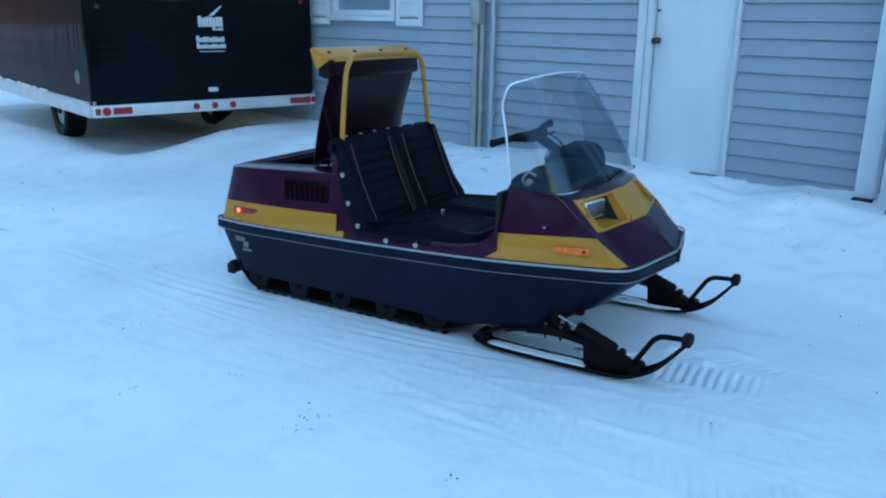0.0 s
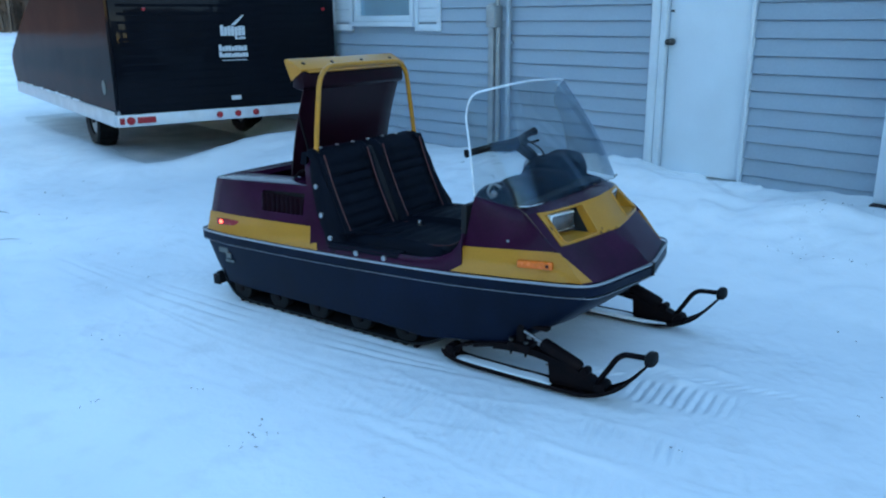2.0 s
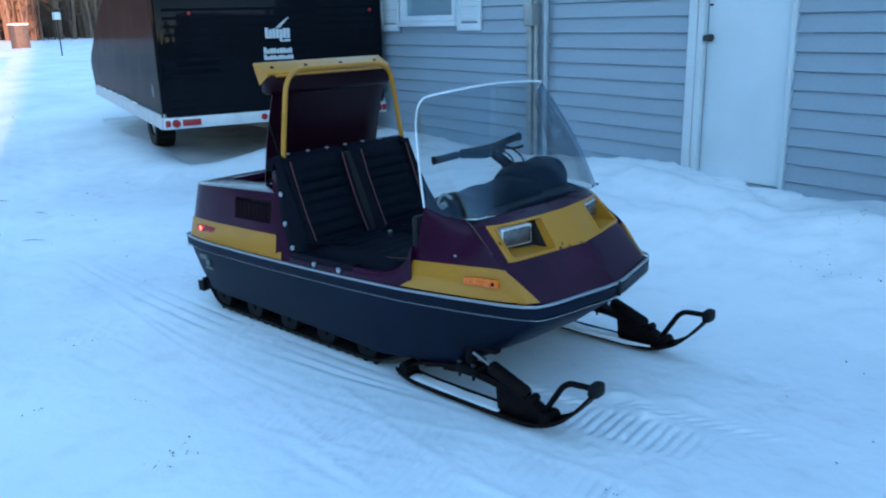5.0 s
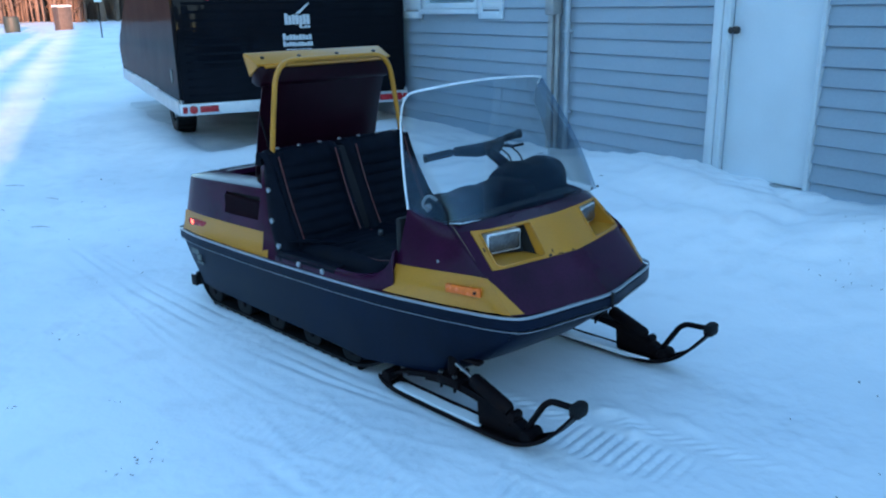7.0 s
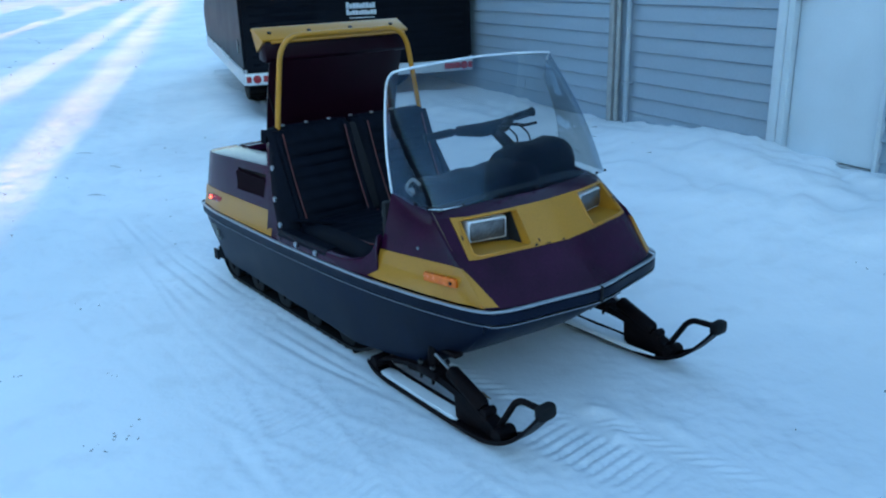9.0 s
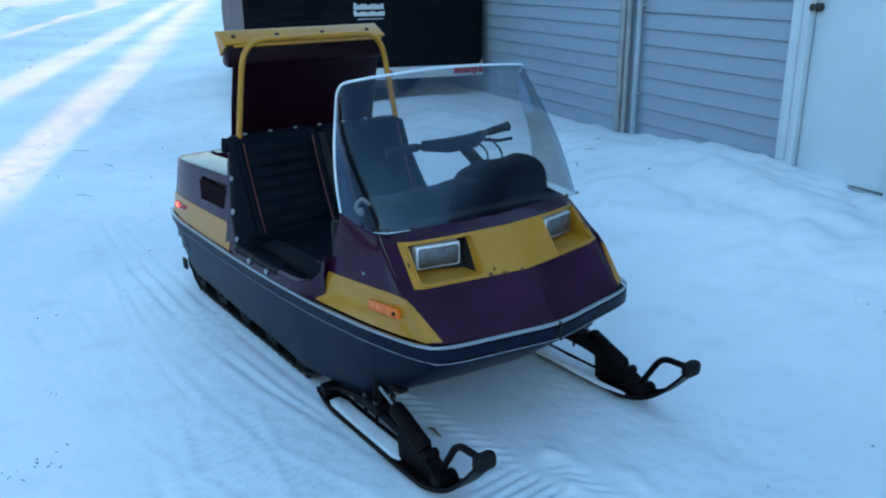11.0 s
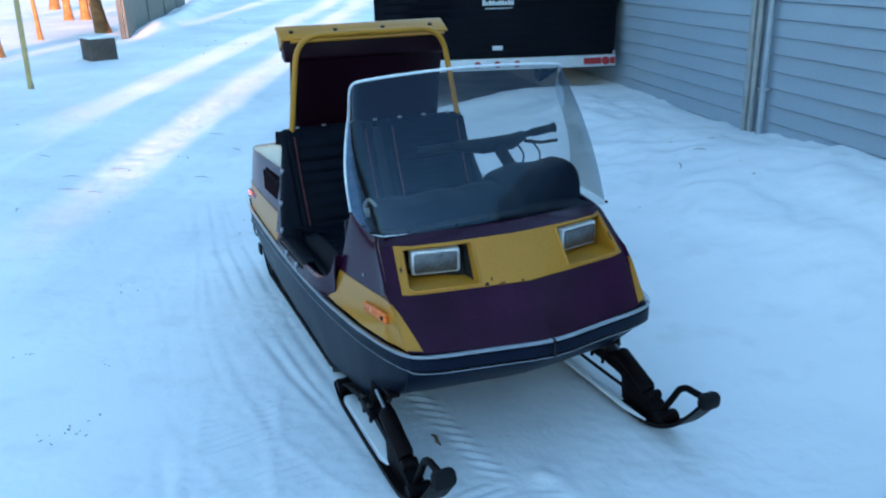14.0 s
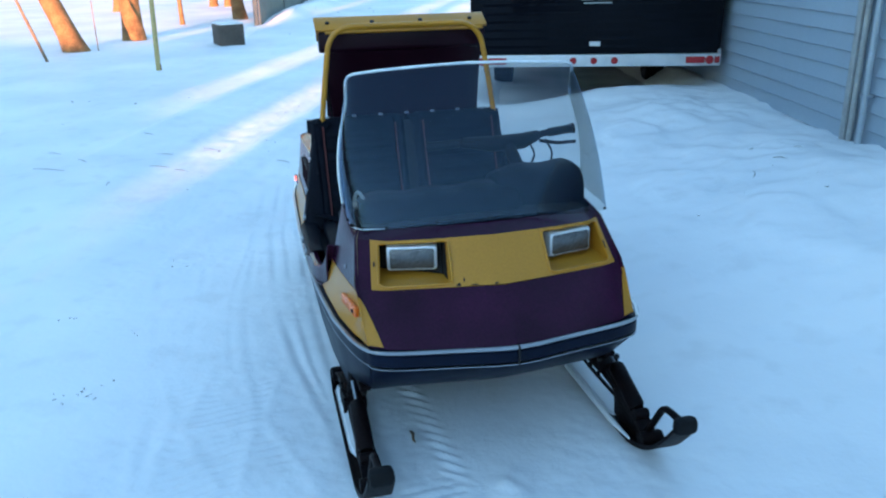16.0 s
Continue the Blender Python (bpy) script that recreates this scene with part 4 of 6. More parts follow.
def ski(s):
    """One ski with its leaf spring, shock absorber and front loop."""
    k = part("ski", bmesh_ski(s), STEEL, sled, "dark steel ski with a raised tip")
    y = s * 0.457
    part("runner", tube([(1.68, y, 0.008), (2.2, y, 0.006), (2.33, y, 0.016)], 0.008, 8), CHROME, k, "bright wear runner")
    # leaf spring in two leaves
    for j, (dz, a, b) in enumerate(((0.0, 1.64, 2.36), (-0.010, 1.76, 2.34), (-0.020, 1.86, 2.28))):
        pts = [Vector((a + (b - a) * i / 16, 0, 0)) for i in range(17)]
        rings = []
        for p in pts:
            u = (p.x - 1.64) / 0.72
            z = 0.062 + 0.092 * max(0.0, math.sin(math.pi * u)) ** 0.8 + dz
            rings.append([Vector((p.x, y - 0.026, z)), Vector((p.x, y + 0.026, z)), Vector((p.x, y + 0.026, z + 0.009)), Vector((p.x, y - 0.026, z + 0.009))])
        part("leaf_spring", loft(rings, caps=True), STEEL, k)
    for x in (1.64, 2.36):
        part("spring_eye", disc((x, y, 0.066), (0, 1, 0), 0.026, 0.075, 14), STEEL, k)
        foot = 0.03 if x < 2 else 0.052
        for w in (y - 0.036, y + 0.029):
            part("bracket", prism([(x - 0.03, foot), (x + 0.03, foot), (x + 0.018, 0.085), (x - 0.018, 0.085)], "y", w, w + 0.007), STEEL, k)
    part("spindle", tube([(1.985, y, 0.15), (1.975, y - s * 0.02, 0.32)], 0.022, 12), STEEL, k)
    part("saddle", box((1.935, y - 0.040, 0.140), (2.045, y + 0.040, 0.178), 0.008), STEEL, k)
    for bx in (1.955, 2.025):
        for by in (-0.033, 0.033):
            part("u_bolt", tube([(bx, y + by, 0.125), (bx, y + by, 0.200)], 0.006, 7), STEEL, k)
            part("nut", disc((bx, y + by, 0.190), (0, 0, 1), 0.011, 0.010, 6), KNOB, k)
    part("steering_arm", box((1.97, y - s * 0.03 - 0.02, 0.235), (2.10, y - s * 0.03 + 0.02, 0.255), 0.006, None), STEEL, k)
    part("spring_guard", prism([(2.13, 0.03), (2.33, 0.03), (2.355, 0.072), (2.29, 0.100), (2.17, 0.135), (2.12, 0.13)], "y", y - 0.020, y + 0.020, None, 0.006), STEEL, k)
    sh = part("shock_absorber", tube([(2.085, y, 0.192), (2.095, y, 0.188), (2.25, y, 0.128), (2.262, y, 0.122)], [0.021, 0.028, 0.028, 0.021], 14), STEEL, k, "black shock absorber")
    part("shock_rod", tube([(2.0, y, 0.224), (2.10, y, 0.187)], 0.006, 8), CHROME, sh)
    part("shock_eye", disc((2.285, y, 0.114), (0, 1, 0), 0.018, 0.05, 12), STEEL, sh)
    # front loop
    loop = round_path([(2.335, y, 0.075), (2.415, y, 0.205), (2.445, y, 0.225), (2.545, y, 0.232)], 0.04)
    part("loop", tube(loop, 0.0115, 9), STEEL, k)
    # snow packed in the ski's channel under the spring
    rings = []
    for i in range(13):
        x = 1.665 + 0.47 * i / 12
        h = 0.010 + 0.004 * noise.noise((x * 9, s, 4)) - (0.008 if i in (0, 12) else 0)
        w = 0.036 - (0.014 if i in (0, 12) else 0)
        z = float(np.interp(x, [1.66, 1.80, 2.2], [0.030, 0.0215, 0.0215]))
        rings.append([Vector((x, y - w, z)), Vector((x, y + w, z)), Vector((x, y + w * 0.7, z + h)), Vector((x, y - w * 0.7, z + h))])
    part("channel_snow", loft(rings, caps=True), SNOW, k, "snow packed in the ski channel")
    if s > 0:
        part("ice_edge", tube([(1.66, y - 0.049, 0.040), (1.8, y - 0.050, 0.034), (2.2, y - 0.051, 0.034), (2.31, y - 0.050, 0.044)], [0.006, 0.010, 0.010, 0.004], 7), SNOW, k, "packed snow along the ski edge")
    part("tip_cap", box((2.53, y - 0.036, 0.205), (2.572, y + 0.036, 0.258), 0.016), RUBBER, k, "black rubber tip")


def bmesh_ski(s):
    y = s * 0.457
    prof = smooth_path([(1.60, 0, 0.050), (1.66, 0, 0.024), (1.80, 0, 0.015), (2.20, 0, 0.015), (2.33, 0, 0.028), (2.43, 0, 0.075), (2.50, 0, 0.145), (2.555, 0, 0.215)], 4)
    rings = []
    for p in prof:
        w = np.interp(p.x, [1.60, 1.70, 2.3, 2.56], [0.040, 0.045, 0.048, 0.038])
        e = 0.017
        rings.append([Vector((p.x, y - w, p.z + e)), Vector((p.x, y - w, p.z)), Vector((p.x, y + w, p.z)), Vector((p.x, y + w, p.z + e)), Vector((p.x, y + w - 0.007, p.z + e)), Vector((p.x, y + w - 0.007, p.z + 0.006)), Vector((p.x, y - w + 0.007, p.z + 0.006)), Vector((p.x, y - w + 0.007, p.z + e))])
    return loft(rings, caps=True)


ski(-1)
ski(1)
part("front_axle", tube([(1.95, -0.40, 0.27), (1.95, 0.40, 0.27)], 0.022, 10), STEEL, sled)

# ---- engine bay at the tail ----
DECK = [(0.0, 0.668), (0.1, 0.676), (0.4, 0.690), (0.75, 0.706), (0.95, 0.71)]
deck = lambda x: lerp_table(DECK, x)
XS = [0.075, 0.10, 0.16, 0.25, 0.36, 0.47, 0.56, 0.66, 0.76, 0.80, 0.84]


def engine_bay():
    bay = None
    for s in (-1, 1):
        rows = []
        for x in XS:
            zs = [belt(x) - 0.01, belt(x), belt(x) + 0.03] + [belt(x) + (deck(x) - belt(x)) * r for r in (0.36, 0.42, 0.52, 0.87, 0.97, 1.0)]
            col = []
            for z in zs:
                lean = (z - belt(x)) * 0.27 if x < 0.2 else (z - belt(x)) * 0.04
                xx = x - 0.065 + lean if x < 0.2 else x
                yy = upper(max(xx, 0.0), z) - (0.012 if x < 0.08 else 0.0)
                col.append(Vector((xx, s * yy, z)))
            # rolled top edge and inner rim
            p = col[-1]
            col += [Vector((p.x, p.y - s * 0.012, p.z + 0.006)), Vector((p.x, p.y - s * 0.150, p.z + 0.010)), Vector((p.x, p.y - s * 0.160, p.z - 0.02)), Vector((p.x, p.y - s * 0.165, p.z - 0.20))]
            rows.append(col)
        hole = {(i, 5) for i in range(5, 8)}
        side = part("side_panel", sheet(rows, 0.006, hole), PURPLE, sled, "glossy purple side panel with a louvred vent", sharp=0.5)
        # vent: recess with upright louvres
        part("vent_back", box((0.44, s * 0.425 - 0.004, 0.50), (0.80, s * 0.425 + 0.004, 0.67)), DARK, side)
        lv = None
        for k in range(9):
            m = pose(0.485 + k * 0.033, s * 0.448, 0.588)
            if lv is None:
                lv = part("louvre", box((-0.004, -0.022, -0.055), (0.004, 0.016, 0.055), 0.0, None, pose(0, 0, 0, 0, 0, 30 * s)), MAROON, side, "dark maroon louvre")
                lv.matrix_basis = m
            else:
                same_part(lv, side, m)
        # yellow stripe along the bottom
        rows = []
        for i in range(14):
            x = 0.045 + 0.84 * i / 13
            col = []
            for r in range(4):
                z = belt(x) + 0.008 + (0.098 + 0.005 * x) * r / 3
                lean = (z - belt(x)) * 0.27 if x < 0.2 else 0
                f = max(0, 1 - x / 0.3)
                xx = x - 0.02 * f + lean * f
                cut = 0.035 * (r / 3) if i == 13 else 0
                col.append(Vector((xx - cut, s * (upper(xx, z) + 0.004 + (0.003 if r == 0 and i > 1 else 0)), z - (0.004 if r == 0 else 0))))
            rows.append(col)
        part("stripe", sheet(rows, 0.003), YELLOW, side, "yellow painted stripe")
        xm = 0.135
        lens = part("marker_lamp", box((0.0, -0.007, -0.016), (0.17, 0.007, 0.016), 0.004), RED_LENS, side, "red side marker lamp")
        lens.matrix_basis = pose(xm, s * (upper(xm + 0.08, 0.45) + 0.006), 0.455, 0, -1.5, -2.0 * s)
        if s < 0:
            bulb = part("bulb", disc((0.035, -0.0075, 0), (0, 1, 0), 0.011, 0.004), GLOW, lens, "lit red bulb")
    # tail and lining
    rows = []
    for j in range(11):
        y = 0.40 * (2 * j / 10 - 1)
        rows.append([Vector((0.008 + 0.27 * (z - 0.385) * 0.9, y, z)) for z in (0.38, 0.46, 0.56, 0.66, 0.672)])
    part("tail_panel", sheet(rows, 0.008), PURPLE, sled, "purple tail panel")
    rows = [[Vector((x, 0.262 * (2 * j / 8 - 1), z)) for x, z in ((0.078, 0.676), (0.090, 0.684), (0.150, 0.688), (0.180, 0.686), (0.188, 0.66))] for j in range(9)]
    part("tail_deck", sheet(rows, 0.006), PURPLE, sled, "purple rear rim of the open bay")
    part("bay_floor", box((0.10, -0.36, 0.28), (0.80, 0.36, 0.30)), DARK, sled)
    eng = part("engine", box((0.25, -0.22, 0.30), (0.66, 0.22, 0.56), 0.02), STEEL, sled, "dark engine block in the open bay")
    for k in range(7):
        part("cooling_fin", box((0.27, -0.20 + k * 0.065, 0.56), (0.50, -0.19 + k * 0.065, 0.63), 0.002, seg=1), ALU, eng)
    part("air_box", box((0.52, -0.05, 0.56), (0.70, 0.25, 0.66), 0.02), RUBBER, eng)
    part("fuel_hose", tube(smooth_path([(0.62, -0.30, 0.66), (0.60, -0.24, 0.73), (0.66, -0.18, 0.76), (0.72, -0.22, 0.70)]), 0.009, 8), RUBBER, eng)
    part("hinge_cable", tube(smooth_path([(0.60, -0.36, 0.70), (0.61, -0.33, 0.74), (0.66, -0.33, 0.755), (0.71, -0.34, 0.73)]), 0.006, 6), STEEL, eng)


engine_bay()


def seat_pillar(s):
    """Purple pillar beside the seat back and the snapped vinyl that wraps it."""
    edge = [(0.395, 0.832, 0.985, 1.01), (0.44, 0.832, 0.955, 1.0), (0.50, 0.826, 0.930, 0.975), (0.58, 0.812, 0.872, 0.927), (0.66, 0.790, 0.840, 0.895), (0.74, 0.765, 0.808, 0.862), (0.80, 0.748, 0.792, 0.843), (0.848, 0.752, 0.782, 0.826), (0.868, 0.772, 0.786, 0.810)]
    inn = lambda z: 0.05 * max(0.0, z - 0.82) / 0.06
    rows = [[Vector((xa + (xb - xa) * r, s * (upper(0.9, z) - inn(z) + 0.004), z)) for r in (0, 0.5, 1)] + [Vector((xb, s * (upper(0.9, z) - inn(z) - 0.012), z))] for z, xa, xb, xc in edge]
    rows = [[Vector((r[0].x, r[0].y - s * 0.07, r[0].z))] + r for r in rows]
    pil = part("seat_pillar", sheet(rows, 0.006), PURPLE, sled, "purple pillar beside the seat back")
    rows = [[Vector((xb - 0.004, s * (upper(0.9, z) - inn(z) + 0.007), z)), Vector((xb + (xc - xb) * 0.5, s * (upper(0.9, z) - inn(z) + 0.008), z)), Vector((xc, s * (upper(0.9, z) - inn(z)), z)), Vector((xc + 0.016, s * (upper(0.9, z) - inn(z) - 0.018), z)), Vector((1.010 - 0.185 * (z - 0.455) / 0.415, s * 0.428, z)), Vector((0.985 - 0.180 * (z - 0.455) / 0.415, s * 0.402, z))] for z, xa, xb, xc in edge]
    wrap = part("vinyl_wrap", sheet(rows, 0.005), VINYL, sled, "black vinyl edge held by metal snaps")
    snap = None
    for x, z in ((0.809, 0.833), (0.842, 0.712), (0.895, 0.584), (0.967, 0.485), (1.15, 0.446), (1.315, 0.450)):
        y = s * (upper(x, z) - inn(z) + 0.014) if x < 1 else s * (half(x) - 0.007)
        m = pose(x, y, z)
        if snap is None:
            snap = part("snap", disc((0, 0, 0), (0, 1, 0), 0.0125, 0.010, 12), CHROME, wrap, "bright metal snap")
            snap.matrix_basis = m
        else:
            same_part(snap, wrap, m)
    # low sill under the entry, vinyl flap behind, purple in front
    xs = [0.96 + 0.66 * i / 10 for i in range(11)] + [1.64, 1.655, 1.67, 1.682, 1.692, 1.70, 1.706]
    wide = lambda x: half(x) - lerp_table([(0.9, 0.030), (1.0, 0.016), (1.58, 0.016), (1.70, 0.046)], x)
    rows = [[Vector((x, s * wide(x), belt(x) - 0.01)), Vector((x, s * wide(x), belt(x) + 0.026 + sill_rise(x) * 0.7)), Vector((x, s * (wide(x) - 0.005), belt(x) + 0.039 + sill_rise(x))), Vector((x, s * (wide(x) - 0.014), belt(x) + 0.043 + sill_rise(x))), Vector((x, s * (wide(x) - 0.026), belt(x) + 0.038 + sill_rise(x))), Vector((x, s * (wide(x) - 0.034), belt(x) - 0.02))] for x in xs]
    part("sill", sheet(rows, 0.006), PURPLE, sled, "purple cockpit sill")
    xs = [0.97 + 0.42 * i / 10 for i in range(11)]
    rows = [[Vector((x, s * (wide(x) + 0.005), belt(x) + 0.012)), Vector((x, s * (wide(x) + 0.005), belt(x) + 0.038)), Vector((x, s * (wide(x) - 0.012), belt(x) + 0.052)), Vector((x, s * (wide(x) - 0.050), belt(x) + 0.054)), Vector((x, s * (wide(x) - 0.055 - 0.012 * (1 - ((x - 0.97) / 0.42) ** 2)), belt(x) + 0.048))] for x in xs]
    part("sill_flap", sheet(rows, 0.005), VINYL, wrap)


def sill_rise(x):
    return lerp_table([(1.0, 0.0), (1.50, 0.0), (1.57, 0.006), (1.62, 0.020), (1.66, 0.044), (1.69, 0.080), (1.706, 0.125)], x)


seat_pillar(-1)
seat_pillar(1)


def seats():
    """Two ribbed vinyl seats side by side on one base."""
    bench = part("seat_base", box((0.95, -0.455, 0.24), (1.56, 0.455, 0.44), 0.02), VINYL, sled)
    back_at = lambda r: Vector((1.000 - 0.180 * r - 0.012 * math.sin(math.pi * r), 0, 0.455 + 0.415 * r))
    for yc in (-0.226, 0.226):
        w = 0.215
        # backrest: pleats across the middle panel, smooth bolsters at the sides
        n = 44
        rows = []
        for i in range(n + 1):
            r = i / n
            p = back_at(r)
            pleat = 0.016 * abs(math.sin(r * 8.5 * math.pi)) ** 0.5 if 0.08 < r < 0.93 else 0.008
            row = []
            for y, out in ((-w, -0.030), (-w + 0.008, -0.01), (-w + 0.03, 0.02), (-0.165, 0.018), (-0.158, 0.004), (-0.150, pleat), (-0.08, pleat + 0.004), (0, pleat + 0.005), (0.08, pleat + 0.004), (0.150, pleat), (0.158, 0.004), (0.165, 0.018), (w - 0.03, 0.02), (w - 0.008, -0.01), (w, -0.030)):
                edge = 0.03 * max(0, (r - 0.90) / 0.10) ** 2
                row.append(Vector((p.x + out - edge, yc + y, p.z)))
            rows.append(row)
        # rolled top
        roll = [0.2 if abs(q.y - yc) > w - 0.02 else 1.0 for q in rows[-1]]
        top = [Vector((q.x - 0.05 * k, q.y, q.z + 0.008 * k)) for q, k in zip(rows[-1], roll)]
        rows.append([Vector((q.x - 0.02 * k, q.y, q.z + 0.010 * k)) for q, k in zip(rows[-1], roll)])
        rows.append(top)
        rows.append([Vector((q.x - 0.012, q.y, q.z - 0.06)) for q in top])
        b = part("seat_back", sheet(rows, 0.01), VINYL, sled, "black ribbed vinyl seat back with red piping", sharp=1.0)
        for s in (-1, 1):
            pts = [back_at(r) + Vector((0.018, yc + s * 0.162, 0)) for r in np.linspace(0.02, 0.965, 22)]
            part("piping", tube(pts, 0.0036, 6), PIPING, b, "red piping")
        # cushion
        rows = []
        for i in range(31):
            r = i / 30
            x = 0.985 + 0.605 * r
            z = 0.470 + 0.018 * math.sin(math.pi * min(1, r * 1.1)) + 0.02 * r - 0.10 * max(0, (r - 0.90) / 0.10) ** 2
            pl = 0.006 * abs(math.sin(r * 8 * math.pi)) if r < 0.85 else 0
            rows.append([Vector((x, yc + y, z + o)) for y, o in ((-w, -0.09), (-w + 0.01, -0.01), (-0.165, 0.012), (-0.155, pl), (0, pl + 0.006), (0.155, pl), (0.165, 0.012), (w - 0.01, -0.01), (w, -0.09))])
        c = part("cushion", sheet(rows, 0.01), VINYL, sled, "black vinyl seat cushion", sharp=1.0)
        ring = [(1.08, -0.16), (1.50, -0.16), (1.545, -0.12), (1.55, 0.0), (1.545, 0.12), (1.50, 0.16), (1.08, 0.16)]
        part("piping", tube([(x, yc + y, 0.470 + 0.018 * math.sin(math.pi * min(1, (x - 1.03) / 0.56 * 1.1)) + 0.02 * (x - 1.03) / 0.56 + 0.012) for x, y in ring], 0.0032, 6), PIPING, c)
    sh = part("seat_shell", box((0.842, -0.37, 0.44), (0.892, 0.37, 0.872), 0.02, None, Matrix.Translation((0.88, 0, 0.66)) @ pose(0, 0, 0, 0, -24, 0) @ Matrix.Translation((-0.88, 0, -0.66))), DARK, sled)
    snap = None
    for k in range(7):
        m = pose(0.795, -0.36 + 0.12 * k, 0.886)
        if snap is None:
            snap = part("snap", disc((0, 0, 0), (0, 0, 1), 0.010, 0.008, 10), CHROME, sh)
            snap.matrix_basis = m
        else:
            same_part(snap, sh, m)
    # lap belt and small brake lever between seat and sill
    part("belt_strap", sheet([[Vector((1.0 + 0.035 * i, -0.455 + 0.03 * i + w, 0.505 + 0.004 * math.sin(i))) for w in (-0.02, 0.0, 0.02)] for i in range(7)], 0.006), VINYL, sled, "black webbing strap beside the cushion")
    part("belt_buckle", box((1.20, -0.125, 0.49), (1.22, -0.108, 0.525), 0.004), CHROME, sled)


seats()


def hoop():
    pts = round_path([(0.790, -0.392, 0.80), (0.785, -0.365, 1.00), (0.785, -0.325, 1.272), (0.785, 0.345, 1.272), (0.785, 0.395, 1.0), (0.790, 0.425, 0.80)], 0.11, 8)
    part("roll_hoop", tube(pts, 0.0125, 14), YELLOW, sled, "yellow tubular roll hoop")


hoop()


def engine_lid():
    """The tail cover, swung up about its front hinge; its stripe now runs along the top."""
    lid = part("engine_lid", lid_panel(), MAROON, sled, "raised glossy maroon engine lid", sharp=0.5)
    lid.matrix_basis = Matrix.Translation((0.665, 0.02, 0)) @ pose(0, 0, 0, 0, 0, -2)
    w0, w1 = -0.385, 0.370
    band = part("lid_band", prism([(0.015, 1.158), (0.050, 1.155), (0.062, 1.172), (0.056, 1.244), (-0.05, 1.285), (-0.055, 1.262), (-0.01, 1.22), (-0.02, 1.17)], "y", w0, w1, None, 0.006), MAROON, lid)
    lip = part("lid_stripe", prism([(0.058, 1.246), (0.064, 1.256), (-0.030, 1.304), (-0.048, 1.302), (-0.060, 1.290)], "y", w0 - 0.012, w1 + 0.012, None, 0.004), YELLOW, lid, "yellow stripe with small bolt holes")
    part("stripe_fold", prism([(0.066, 1.236), (0.071, 1.242), (0.050, 1.260), (0.044, 1.254)], "y", w0 + 0.03, w1 - 0.01, None, 0.002), YELLOW, lid)
    part("stripe_gusset", prism([(0.056, 1.246), (-0.03, 1.298), (-0.058, 1.283), (-0.02, 1.20)], "y", w0 - 0.006, w0 + 0.004), YELLOW, lid)
    for y in (-0.34, -0.14, 0.08, 0.31):
        part("bolt_hole", disc((0.018, y, 1.281), (0.45, 0, 0.89), 0.010, 0.008, 10), DARK, lip)
    part("stay", tube([(0.05, -0.33, 0.74), (-0.01, -0.36, 1.02)], 0.006, 6), STEEL, lid)


def lid_panel():
    rows = []
    for i in range(13):
        r = i / 12
        z = 0.715 + 0.45 * r
        x = -0.078 + 0.118 * r - 0.014 * math.sin(math.pi * r)
        hw = 0.362 - 0.005 * r
        row = []
        for j in range(13):
            q = 2 * j / 12 - 1
            row.append(Vector((x - 0.022 * max(0, abs(q) - 0.9) / 0.10 + 0.010 * q * q, q * hw, z)))
        rows.append(row)
    return sheet(rows, 0.008)


engine_lid()

# ---- cowl ----
ROWS_F = [[(0, 2.035, 0.750), (0.15, 2.022, 0.748), (0.30, 1.985, 0.742), (0.410, 1.912, 0.732)],
          [(0, 2.095, 0.727), (0.2, 2.075, 0.725), (0.34, 2.034, 0.718), (0.424, 1.960, 0.712)],
          [(0, 2.205, 0.602), (0.15, 2.180, 0.600), (0.365, 2.138, 0.597), (0.443, 2.105, 0.600)],
          [(0, 2.357, 0.463), (0.25, 2.306, 0.464), (0.37, 2.276, 0.465), (0.428, 2.240, 0.465)]]


def front(q, s):
    """A point of the nose: q from -1 at the right edge to 1 at the left, s from 0 at the screen to 3 at the rub rail."""
    k = min(2, int(s))
    pts = []
    for row in (ROWS_F[k], ROWS_F[k + 1]):
        ys, xs, zs = zip(*row)
        y = abs(q) * ys[-1]
        pts.append(Vector((np.interp(y, ys, xs), math.copysign(y, q) + 0.012 * (1 - s / 3), np.interp(y, ys, zs))))
    return pts[0].lerp(pts[1], s - k)


